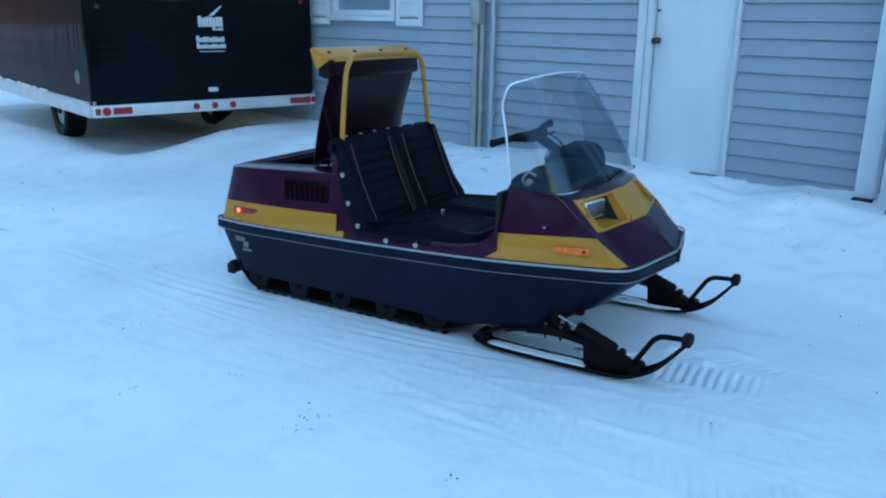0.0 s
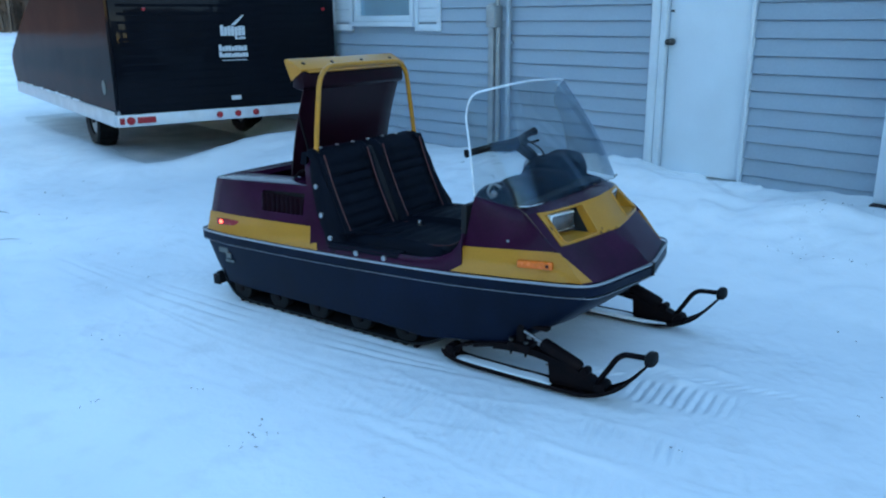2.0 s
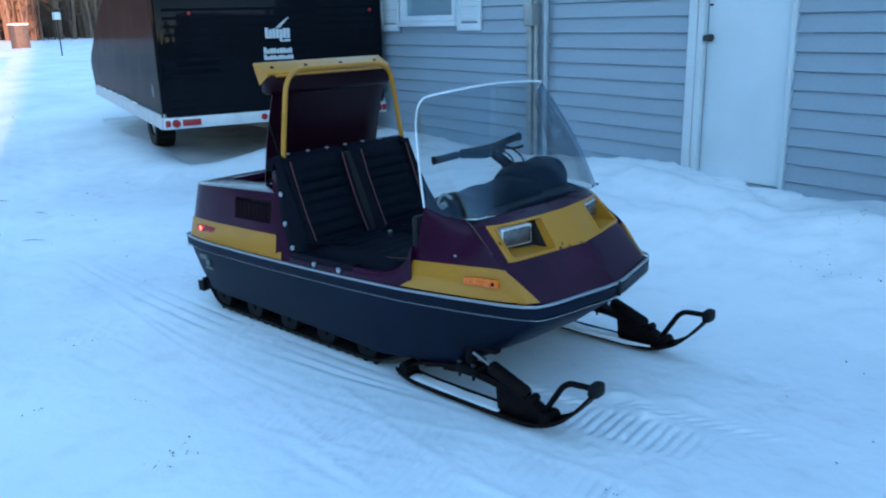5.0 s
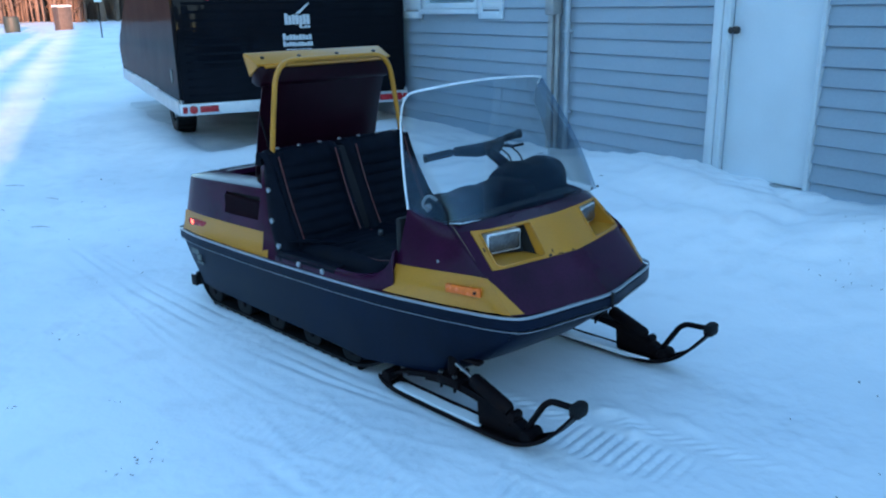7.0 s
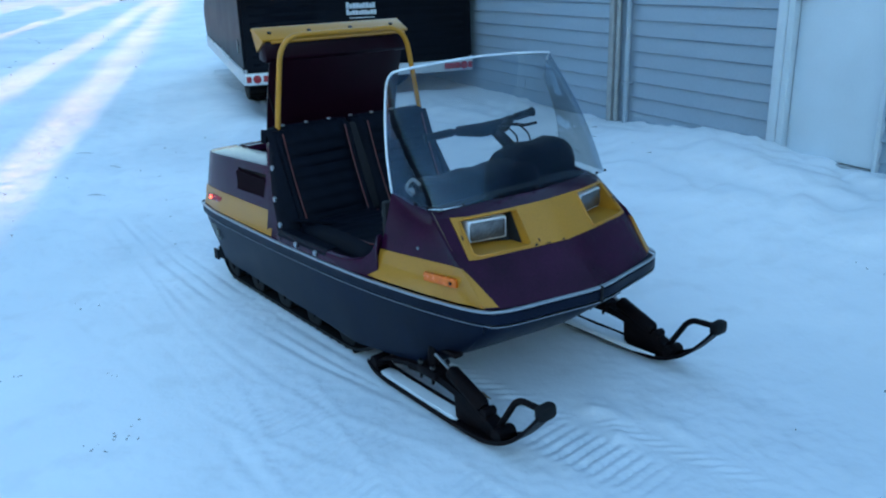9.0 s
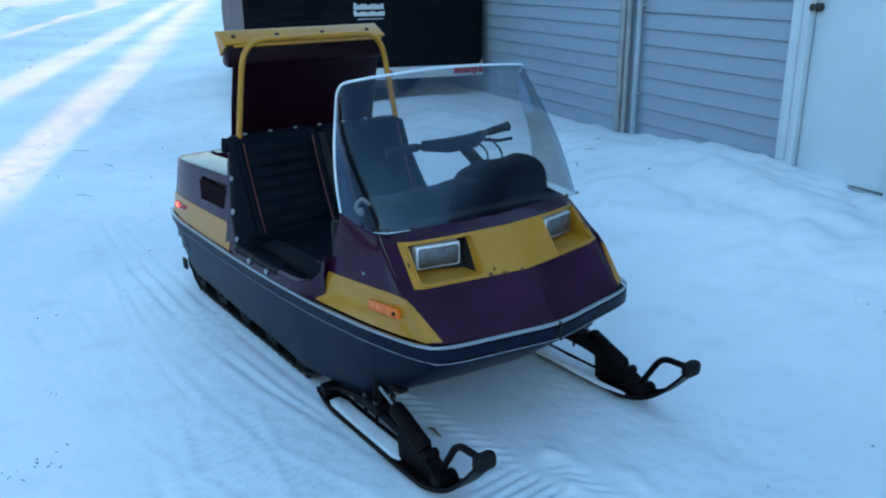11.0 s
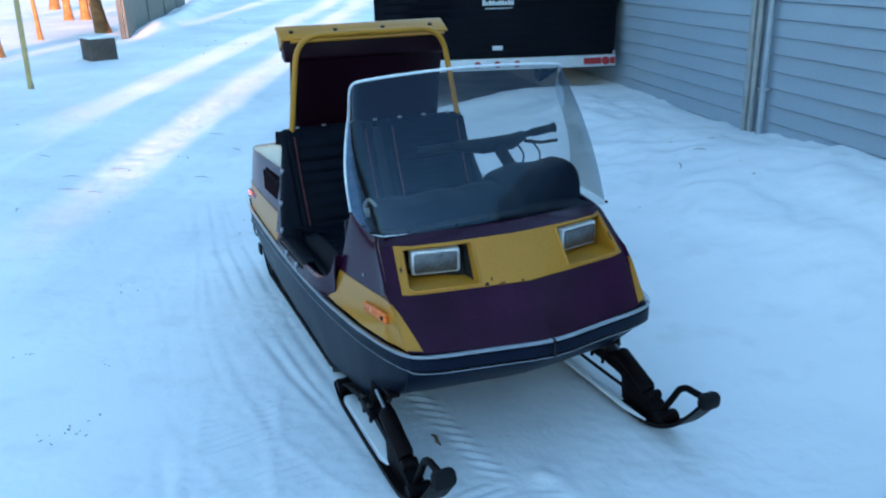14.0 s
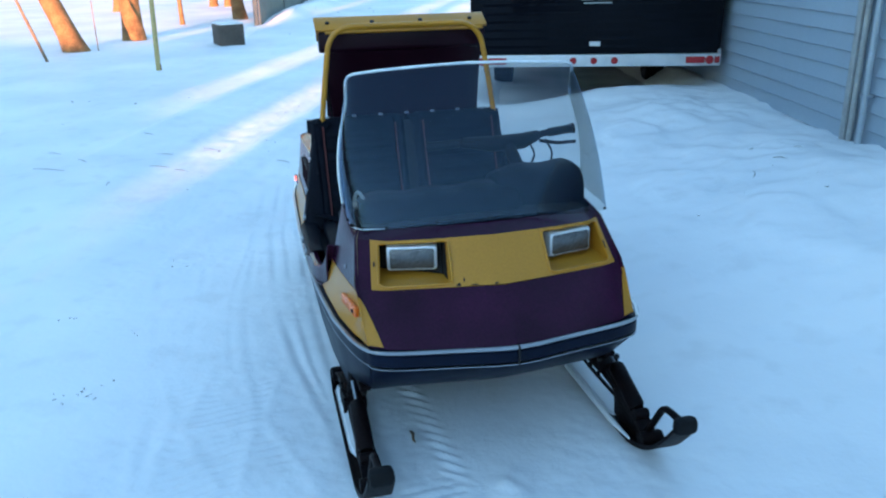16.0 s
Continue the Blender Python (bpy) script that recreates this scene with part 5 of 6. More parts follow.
def nose():
    cols = [-1, -0.965, -0.90, -0.875, -0.81, -0.6, -0.48, -0.36, -0.2, 0, 0.2, 0.36, 0.48, 0.6, 0.81, 0.875, 0.90, 0.965, 1]
    part("cowl_top", sheet([[front(q, s) for q in cols] for s in (0, 0.35, 0.7, 1.0)], 0.006), PURPLE, sled, "purple strip below the windscreen", sharp=0.5)
    part("nose_panel", sheet([[front(q, s) for q in cols] for s in (2, 2.08, 2.3, 2.65, 3.0)], 0.006), PURPLE, sled, "glossy purple nose panel with a centre ridge", sharp=0.25)
    for s in (-1, 1):
        part("nose_corner", sheet([[front(s * q, t) for q in (0.90, 0.965, 1)] for t in (1, 1.3, 1.7, 2.0)], 0.006), PURPLE, sled)
    # the low stripe runs on a little way round each corner of the nose
    for s in (-1, 1):
        ends = [[front(s * (1.0 + (edge - 1.0) * k / 3), t) + Vector((0.0035, s * 0.001, 0.002)) for k in range(4)] for t, edge in ((2.14, 0.992), (2.3, 0.965), (2.55, 0.940), (2.8, 0.917), (2.97, 0.904))]
        part("stripe_end", sheet(ends, 0.003), YELLOW, sled, "yellow stripe end on the nose corner")
    # bright worn line down each corner of the cowl
    for s in (-1, 1):
        part("worn_edge", tube([front(s * 0.985, t) + Vector((0.003, s * 0.001, 0.002)) for t in (0.1, 0.5, 1.0, 1.4, 1.75)], [0.0005, 0.0010, 0.0016, 0.0008, 0.0004], 5), WOOD, sled, "paint worn through along the corner")
    qs = [-0.90, -0.842, -0.78, -0.6, -0.48, -0.358, -0.32, -0.2, 0, 0.2, 0.34, 0.378, 0.48, 0.6, 0.81, 0.884, 0.92]
    ts = [1.0, 1.07, 1.93, 2.0]
    hole = {(1, k) for k in (1, 2, 3, 4, 11, 12, 13, 14)}
    grid = [[front(q, t) + Vector((0.003, 0, 0.002)) for q in qs] for t in ts]
    band = part("headlight_band", sheet(grid, 0.006, hole), YELLOW, sled, "yellow headlight band with two open boxes", sharp=0.25)
    for s in (-1, 1):
        # box behind each opening: floor, roof, ends and back
        qo, qi = (0.842, 0.358) if s < 0 else (0.884, 0.378)
        rim = [front(s * q, t) for q, t in ((qo, 1.07), (qi, 1.07), (qi, 1.93), (qo, 1.93))]
        deep = [Vector((rim[0].x - 0.10, rim[0].y * 0.97, 0.703)), Vector((rim[1].x - 0.060, rim[1].y * 1.02, 0.703)), Vector((rim[2].x - 0.095, rim[2].y * 1.02, 0.606)), Vector((rim[3].x - 0.17, rim[3].y * 0.97, 0.606))]
        bm = bmesh.new()
        a, b = [bm.verts.new(p) for p in rim], [bm.verts.new(p) for p in deep]
        for k in (0, 2, 3):
            bm.faces.new((a[k], a[(k + 1) % 4], b[(k + 1) % 4], b[k]))
        m1, m2 = [bm.verts.new(rim[k].lerp(deep[k], 0.4)) for k in (1, 2)]
        bm.faces.new((a[1], a[2], m2, m1))
        bmesh.ops.recalc_face_normals(bm, faces=bm.faces)
        thicken(bm, 0.003)
        part("headlight_box", bm, YELLOW, band)
        # deep half of the inner end is black: the box's shade put into the colour
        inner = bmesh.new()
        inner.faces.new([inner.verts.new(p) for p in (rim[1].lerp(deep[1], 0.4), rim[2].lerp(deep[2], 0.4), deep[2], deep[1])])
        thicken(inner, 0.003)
        part("box_end", inner, DARK, band, "lamp box end coloured black for its shade")
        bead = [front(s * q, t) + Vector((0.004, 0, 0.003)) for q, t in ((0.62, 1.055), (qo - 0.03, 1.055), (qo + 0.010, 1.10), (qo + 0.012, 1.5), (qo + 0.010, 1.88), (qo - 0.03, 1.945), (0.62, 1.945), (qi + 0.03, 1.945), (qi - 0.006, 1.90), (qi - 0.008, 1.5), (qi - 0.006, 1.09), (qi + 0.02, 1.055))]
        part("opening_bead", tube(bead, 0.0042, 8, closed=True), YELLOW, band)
        # the back is black as well, for the shade behind the lamp
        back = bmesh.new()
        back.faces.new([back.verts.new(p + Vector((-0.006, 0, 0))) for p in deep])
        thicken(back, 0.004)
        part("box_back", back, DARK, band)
        m = Matrix.Translation((2.042, s * 0.263 + 0.0145, 0.661)) @ pose(0, 0, 0, 0, 0, -s * -12)
        lamp = part("headlight", box((-0.045, -0.080, -0.041), (0.018, 0.080, 0.041), 0.010), EDGE, band, "rectangular sealed headlight with a chrome rim")
        lamp.matrix_basis = m
        part("lens", box((0.012, -0.071, -0.033), (0.022, 0.071, 0.033), 0.008), LAMP_GLASS, lamp, "dull ribbed glass lens")
    # flaked paint along the band's lower edge
    rng = random.Random(3)
    for q0, t0, w, h in ((-0.31, 1.962, 0.022, 0.040), (-0.20, 1.980, 0.030, 0.014), (-0.05, 1.972, 0.014, 0.028), (-0.27, 1.87, 0.006, 0.04), (-0.88, 1.5, 0.006, 0.08), (0.885, 1.6, 0.006, 0.10)):
        chip = bmesh.new()
        ring = []
        for k in range(9):
            a, m = k * math.tau / 9, rng.uniform(0.55, 1.15)
            ring.append(chip.verts.new(front(q0 + math.cos(a) * w * m, min(1.995, t0 + math.sin(a) * h * m)) + Vector((0.0045, 0, 0.0032))))
        chip.faces.new(ring)
        thicken(chip, 0.002)
        part("paint_chip", chip, DARK, band)


nose()


def cowl_side(s):
    xr = lambda z: lerp_table([(0.44, 1.60), (0.47, 1.655), (0.52, 1.690), (0.60, 1.708), (0.70, 1.720), (0.765, 1.726)], z)
    xf = lambda z: lerp_table([(0.44, 2.25), (0.465, 2.240), (0.60, 2.105), (0.712, 1.955), (0.732, 1.908), (0.763, 1.735)], z)
    yf = lambda z: lerp_table([(0.44, 0.43), (0.465, 0.428), (0.60, 0.443), (0.712, 0.424 + 0.008 * s), (0.732, 0.410 + 0.01 * s), (0.763, 0.412)], z)

    def at(r, z, off=0.0):
        a, b = xr(z), xf(z)
        x = a + (b - a) * r
        y = upper(x, z) * (1 - r ** 3) + yf(z) * r ** 3
        tilt = 0.07 * (x - 1.9) * max(0.0, 1 - abs(z - 0.566) / 0.10)
        return Vector((x, s * (y + off), z + tilt))
    rr = [i / 12 for i in range(13)]

    def low_at(r, k):
        p = at(r, 0.466 + 0.10 * k, 0.002)
        foot = belt(p.x) + 0.005
        q = at(r, 0.466, 0.002)
        y = max(abs(q.y), half(q.x) - 0.028 - 0.004 * max(0.0, (r - 0.85) / 0.15))
        return p if k else Vector((q.x - (0.025 if r < 0.05 else 0), s * y, foot))
    low = part("cowl_stripe", sheet([[low_at(r, k / 4) for r in rr] for k in range(5)], 0.006), YELLOW, sled, "yellow panel low on the cowl side")
    up = part("cowl_side", sheet([[at(r, z) for r in rr] for z in (0.566, 0.60, 0.64, 0.68, 0.712, 0.732, 0.75, 0.763)], 0.006), PURPLE, sled, "glossy purple cowl side", sharp=0.8)
    p, q = at(0.55, 0.515, 0.008), at(0.86, 0.523, 0.008)
    d = q - p
    lens = part("marker_lamp", box((0, -0.008, -0.016), (d.length, 0.007, 0.016), 0.004), ORANGE_LENS, low, "orange side marker lamp")
    ang = math.degrees(math.atan2(d.y, d.x))
    lens.matrix_basis = Matrix.Translation(p) @ pose(0, 0, 0, 0, -2.5, ang)
    part("screw", disc((d.length - 0.022, -0.009 * -s, 0), (0, 1, 0), 0.007, 0.006, 8), STEEL, lens)
    part("rivet", disc(at(0.5, 0.60, 0.002), (0, 1, 0), 0.006, 0.004, 8), CHROME, up)


cowl_side(-1)
cowl_side(1)


def windscreen():
    """Smoked clear plastic wrapped round the cowl; its edge trim is bright near, dull far."""
    # columns from the right rear edge round the front to the left rear edge: foot and head of each
    col = [((1.725, 0.430, 0.762), (1.655, 0.392, 1.090)), ((1.79, 0.430, 0.751), (1.668, 0.393, 1.145)), ((1.87, 0.434, 0.743), (1.682, 0.391, 1.172)), ((1.93, 0.428, 0.738), (1.698, 0.384, 1.188)), ((1.974, 0.400, 0.740), (1.720, 0.362, 1.196)), ((2.004, 0.33, 0.746), (1.735, 0.29, 1.204)), ((2.022, 0.17, 0.752), (1.742, 0.15, 1.212)), ((2.030, 0.0, 0.755), (1.744, 0.0, 1.216))]
    full = [(Vector((a[0], -a[1] + 0.010, a[2])), Vector((b[0], -b[1] + 0.012, b[2]))) for a, b in col] + [(Vector((a[0] + 0.030 * step(0.2, 0.40, a[1]) * step(1.70, 1.95, a[0]), a[1] + 0.010 + 0.012 * step(0.2, 0.4, a[1]), a[2])), Vector((b[0], b[1] + 0.012 + 0.05 * b[1], b[2]))) for a, b in col[-2::-1]]
    grid = [[a.lerp(b, r / 8) + Vector((0.018, (0.055 if a.y < 0 else 0.030) * a.y, 0)) * math.sin(math.pi * r / 8) for r in range(9)] for a, b in full]
    bm = bmesh.new()
    vs = [[bm.verts.new(p) for p in r] for r in grid]
    for i in range(len(vs) - 1):
        for j in range(8):
            bm.faces.new((vs[i][j], vs[i + 1][j], vs[i + 1][j + 1], vs[i][j + 1]))
    w = part("windscreen", bm, SCREEN, sled, "smoky clear plastic windscreen", sharp=1.2)
    rim = [p for p in grid[0]] + [g[-1] for g in grid[1:-1]] + [p for p in grid[-1]][::-1]
    rim = round_path(rim, 0.03, 2)
    cut = len(rim) - 29
    # near run coloured pale, far run grey and thin, as daylight falls on them
    part("edge_trim", tube(rim[:cut + 1], 0.0048, 7), EDGE, w, "bright edge trim")
    part("edge_trim", tube(rim[cut:], 0.0010, 6), CONDUIT, w, "edge trim coloured dull for the shaded far side")
    for i in range(2, len(full) - 4):
        p = grid[i][0] * 0.95 + grid[i][1] * 0.05
        part("screw", disc(p + Vector((0.006, 0, 0.006)), (0.8, 0, 0.6), 0.0055, 0.005, 8), STEEL, w)
    part("foot_trim", tube([g[0] + Vector((0.003, 0, 0.001)) for g in grid[4:-5]], 0.0012, 6), STEEL, w)
    part("chrome_fillet", tube([grid[i][0] + Vector((0.006, -0.004, 0.006)) for i in (3, 4, 5)], [0.0006, 0.0022, 0.0006], 6), EDGE, w)


windscreen()


def cockpit():
    part("dash_shelf", sheet([[Vector((1.735 + 0.22 * i / 5, 0.385 * (2 * j / 10 - 1), 0.735 + 0.008 * (1 - abs(2 * j / 10 - 1)))) for j in range(11)] for i in range(6)], 0.006), DARK, sled)
    # padded dash: long roll on the right, raised pod before the driver on the left
    def roll(ya, yb, xc, table):
        """A stuffed roll across the cockpit with rounded ends; its top follows the table."""
        rings, n = [], 20
        for i in range(25):
            u = i / 24
            y = ya + (yb - ya) * u
            end = min(1.0, (min(y - ya, yb - y) + 0.006) / 0.05)
            k = math.sqrt(max(0.02, 1 - (1 - end) ** 2))
            top = lerp_table(table, y) + 0.004 * math.sin(y * 37)
            mid, hz, hx = Vector((xc, y, (top + 0.60) / 2)), (top - 0.60) / 2, 0.115
            ring = []
            for a in range(n):
                ca, sa = math.cos(a * math.tau / n), math.sin(a * math.tau / n)
                ring.append(mid + Vector((hx * math.copysign(abs(ca) ** 0.7, ca) * (0.75 + 0.25 * k), 0, hz * math.copysign(abs(sa) ** 0.7, sa) * (0.80 + 0.20 * k))))
            rings.append(ring)
        return loft(rings, caps=True)
    d = part("dash_pad", roll(-0.375, 0.17, 1.795, [(-0.38, 0.800), (-0.1, 0.806), (0.10, 0.812), (0.2, 0.82)]), VINYL, sled, "black padded dash roll", sharp=1.2)
    p = part("dash_pod", roll(0.105, 0.415, 1.755, [(0.10, 0.836), (0.2, 0.850), (0.40, 0.856)]), VINYL, sled, "raised black instrument pod", sharp=1.2)
    part("gauge", disc((1.615, 0.26, 0.79), (1, 0, -0.3), 0.042, 0.02, 18), CHROME, p)
    part("dash_knob", disc((1.80, -0.385, 0.775), (0.3, 1, 0.2), 0.014, 0.016, 12), CONDUIT, d)
    part("dash_hook", tube(smooth_path([(1.79, -0.365, 0.745), (1.77, -0.385, 0.78), (1.79, -0.375, 0.815), (1.82, -0.36, 0.80)]), 0.006, 8), CONDUIT, d, "bright curved hook")
    part("firewall", box((1.66, -0.43, 0.20), (1.69, 0.43, 0.72), 0.01), DARK, sled)
    part("foot_floor", box((1.0, -0.43, 0.18), (1.68, 0.43, 0.20)), DARK, sled)
    for s in (-1, 1):
        part("inner_panel", box((0.98, s * 0.455 - 0.006, 0.19), (1.70, s * 0.455 + 0.006, 0.44)), DARK, sled)
    # handlebar on its post
    h = part("handlebar", tube(round_path([(1.455, -0.03, 0.872), (1.50, 0.08, 0.888), (1.555, 0.17, 0.885), (1.555, 0.29, 0.890), (1.51, 0.38, 0.905), (1.50, 0.49, 0.912)], 0.04), 0.013, 10), STEEL, sled, "dark handlebar with rubber grips and lever")
    part("grip", tube([(1.445, -0.055, 0.870), (1.452, -0.04, 0.871), (1.492, 0.06, 0.885)], [0.021, 0.017, 0.017], 10), RUBBER, h)
    part("grip", tube([(1.506, 0.41, 0.906), (1.50, 0.50, 0.913), (1.499, 0.515, 0.914)], [0.017, 0.017, 0.022], 10), RUBBER, h)
    part("bar_pad", tube([(1.50, 0.075, 0.888), (1.553, 0.17, 0.888), (1.557, 0.29, 0.893), (1.52, 0.36, 0.902)], [0.020, 0.030, 0.030, 0.020], 12), RUBBER, h, "padded bar cover")
    part("lever", tube([(1.52, 0.37, 0.88), (1.53, 0.44, 0.868), (1.525, 0.515, 0.868)], 0.007, 8), STEEL, h)
    part("steering_post", tube([(1.70, 0.235, 0.80), (1.565, 0.232, 0.878)], 0.024, 12), STEEL, h)
    for dy in (-0.02, 0.05):
        part("cable", tube(smooth_path([(1.53, 0.34 + dy, 0.885), (1.60, 0.34 + dy, 0.85), (1.66, 0.30 + dy, 0.81), (1.70, 0.28, 0.79)]), 0.004, 6), RUBBER, h)


cockpit()


# ---- far yard ----
def ground_at(x, y):
    return float(ground_height(np.array([x], float), np.array([y], float))[0])


def tree(x, y, r, lean, h, name="tree", label="rough bare tree trunk in the snow"):
    t = tagged(new(name), label, "tree", "trees beside the drive")
    t.matrix_basis = pose(x, y, ground_at(x, y) - 0.06)
    n, rng = 14, random.Random(int(x * 100))
    rings = []
    for i in range(25):
        f = i / 24
        z = h * f
        rad = r * (1 - 0.75 * f) * (1 + 0.28 * math.exp(-z / 0.20))
        c = Vector((lean[0] * z + 0.10 * math.sin(z * 0.9 + x), lean[1] * z + 0.08 * math.sin(z * 0.7 + y), z))
        rings.append([c + Vector((math.cos(k * math.tau / n), math.sin(k * math.tau / n), 0)) * rad * (1 + 0.09 * noise.noise((k * 1.3, z * 1.1, x)) + 0.04 * (k % 2)) for k in range(n)])
    part("trunk", loft(rings, caps=True), BARK, t, sharp=1.2)
    crown = bmesh.new()
    for b in range(16):
        z = h * rng.uniform(0.4, 0.97)
        a, ln = rng.uniform(0, math.tau), rng.uniform(0.9, 2.3)
        p0 = Vector((lean[0] * z + 0.10 * math.sin(z * 0.9 + x), lean[1] * z + 0.08 * math.sin(z * 0.7 + y), z))
        d = Vector((math.cos(a), math.sin(a), 0.7))
        p1, p2 = p0 + d * ln * 0.5, p0 + d * ln + Vector((0, 0, 0.35))
        tube([p0, p1, p2], [r * 0.22, r * 0.13, r * 0.04], 6, crown)
        for q in range(5):
            e = p1.lerp(p2, q / 4)
            v = Vector((rng.uniform(-1, 1), rng.uniform(-1, 1), rng.uniform(0, 1))) * 0.7
            tube([e, e + v], [0.012, 0.003], 4, crown)
    part("branches", crown, BARK, t)


tree(-15.0, -3.32, 0.20, (0.06, -0.32), 7.0, label="leaning orange-lit tree trunk in the snow")
tree(-17.1, -2.86, 0.20, (0.03, 0.04), 8.0)
tree(-22.7, -1.70, 0.17, (0.0, -0.16), 8.5)
tree(-29.0, -3.46, 0.14, (-0.02, 0.03), 8.5)
tree(-20.9, -2.92, 0.055, (0.0, 0.02), 6.0, label="slim tree trunk in the snow")
tree(-29.2, -4.07, 0.13, (0.03, 0.02), 8.0)
tree(-43.7, -4.58, 0.20, (0.0, -0.02), 9.0)
tree(-27.0, -6.6, 0.17, (0.0, 0.05), 8.0)
tree(-36.0, -6.0, 0.18, (0.02, 0.03), 9.0)


def stake(x, y, h, r, lean, mat, name, label):
    s = tagged(new(name), label, "stake")
    s.matrix_basis = pose(x, y, ground_at(x, y) - 0.05)
    part("shaft", tube([(0, 0, 0), (lean[0] * h * 0.5 + 0.01, lean[1] * h * 0.5, h * 0.5), (lean[0] * h, lean[1] * h, h)], [r, r * 0.95, r * 0.9], 10), mat, s)
    if r > 0.035:
        part("split_foot", tube([(0.0, 0.03, 0.03), (0.0, 0.034, 0.12), (0.0, 0.02, 0.24)], [0.016, 0.018, 0.006], 6), WOOD, s, "split brown foot")


stake(-12.02, -0.93, 2.2, 0.038, (0.0, 0.035), STAKE, "marker_pole", "yellow painted marker pole standing in the snow")
stake(-13.3, -3.12, 1.6, 0.024, (0.0, -0.32), WOOD, "leaning_stick", "thin brown stick leaning in the snow")
stake(-15.1, -2.95, 1.5, 0.010, (0.0, 0.01), WOOD, "thin_reed", "thin bare sapling beside a trunk")
stake(-44.0, 10.1, 1.75, 0.03, (0.0, 0.0), STEEL, "pole", "dark thin pole with a small bird box")


def bird_box():
    b = tagged(new("bird_box"), "small pale box on top of a pole", "box")
    b.matrix_basis = pose(-44.0, 10.1, ground_at(-44.0, 10.1) + 1.70)
    part("body", box((-0.16, -0.16, 0), (0.16, 0.16, 0.35), 0.01), TRIM, b)
    part("lid", prism([(-0.22, 0.35), (0.22, 0.35), (0.0, 0.52)], "x", -0.2, 0.2), DARK, b)


bird_box()


def stump():
    s = tagged(new("wood_block"), "sawn grey timber block capped with snow", "block")
    x, y = -15.72, -0.64
    s.matrix_basis = pose(x, y, ground_at(x, y) - 0.03, 0, 0, 28)
    part("timber", box((-0.27, -0.24, 0), (0.27, 0.24, 0.42), 0.02), BLOCK, s, "weathered dark sawn timber")
    part("snow_cap", box((-0.275, -0.245, 0.415), (0.275, 0.245, 0.450), 0.016), SNOW, s, "snow cap")


stump()


def fence():
    f = tagged(new("board_fence"), "dark grey panel fence along the snowy drive", "fence")
    a, b = Vector((-20.2, -0.82)), Vector((-38.4, -1.08))
    d = (b - a).normalized()
    n = int((b - a).length / 2.25)
    brd = None
    for k in range(n):
        p = a + d * 2.25 * k
        m = pose(p.x, p.y, ground_at(p.x, p.y) - 0.05, 0, 0, math.degrees(math.atan2(d.y, d.x))) @ pose(0, 0.03 * (k % 2), 0)
        if brd is None:
            brd = part("board", box((0, -0.02, 0), (2.22, 0.02, 2.1), 0.006, seg=1), FENCE, f)
            brd.matrix_basis = m
        else:
            same_part(brd, f, m)
    for k in range(0, n, 2):
        p = a + d * 2.25 * k
        part("post", box((p.x - 0.05, p.y - 0.14, -0.05), (p.x + 0.05, p.y - 0.035, 2.1), 0.006), FENCE, f)


fence()


def far_things():
    c = tagged(new("wooden_crate"), "dark wooden crate standing in the far snow", "crate")
    x, y = -62.0, 11.3
    c.matrix_basis = pose(x, y, ground_at(x, y) - 0.05, 0, 0, 15)
    part("panel", box((-0.45, -0.45, 0), (0.45, 0.45, 1.7), 0.02), BLOCK, c)
    part("lid", box((-0.5, -0.5, 1.7), (0.5, 0.5, 1.8), 0.02), SNOW, c)
    o = tagged(new("rubbish_barrel"), "dark green barrel standing in the far snow", "barrel")
    x, y = -63.0, 8.2
    o.matrix_basis = pose(x, y, ground_at(x, y) - 0.05)
    part("drum", tube([(0, 0, 0), (0, 0, 0.05), (0, 0, 0.6), (0, 0, 1.05), (0, 0, 1.1)], [0.45, 0.48, 0.50, 0.48, 0.42], 18), BIN, o)


far_things()


def far_post(x, y, h, r, label):
    p = tagged(new("fence_post"), label, "post", "posts beyond the drive")
    p.matrix_basis = pose(x, y, ground_at(x, y) - 0.1)
    part("shaft", box((-r, -r, 0), (r, r, h), r * 0.2, seg=1), FENCE, p)
    part("snow_cap", box((-r * 1.1, -r * 1.1, h + 0.002), (r * 1.1, r * 1.1, h + 0.06), 0.02, seg=1), SNOW, p)


def bush(x, y, h, w):
    """A low bare bush of many thin stems."""
    b = tagged(new("bush"), "bare reddish bush standing in the far snow", "bush", "bushes beyond the drive")
    b.matrix_basis = pose(x, y, ground_at(x, y) - 0.05)
    rng = random.Random(int(x * 10))
    stems = bmesh.new()
    for k in range(46):
        a, q = rng.uniform(0, math.tau), rng.random() ** 0.6
        foot = Vector((math.cos(a) * w * 0.15, math.sin(a) * w * 0.15, 0))
        tip = Vector((math.cos(a) * w * q, math.sin(a) * w * q, h * rng.uniform(0.6, 1.0)))
        bend = foot.lerp(tip, 0.5) + Vector((0, 0, h * 0.12))
        tube([foot, bend, tip], [0.022, 0.015, 0.005], 5, stems)
        for j in range(3):
            e = bend.lerp(tip, rng.uniform(0.1, 0.9))
            tube([e, e + Vector((rng.uniform(-0.3, 0.3), rng.uniform(-0.3, 0.3), rng.uniform(0.05, 0.35)))], [0.010, 0.004], 4, stems)
    part("stems", stems, TWIG, b)


for px, py, ph in ((-79.0, -1.75, 1.5), (-78.6, -1.2, 1.7), (-78.4, -0.72, 1.8), (-78.6, -0.45, 1.6), (-79.2, 0.0, 1.4), (-80.5, 0.6, 1.7)):
    far_post(px, py, ph, 0.11, "dark weathered post standing in the far snow")
bush(-62.0, -2.3, 1.6, 0.9)
bush(-68.0, -2.2, 1.4, 0.9)
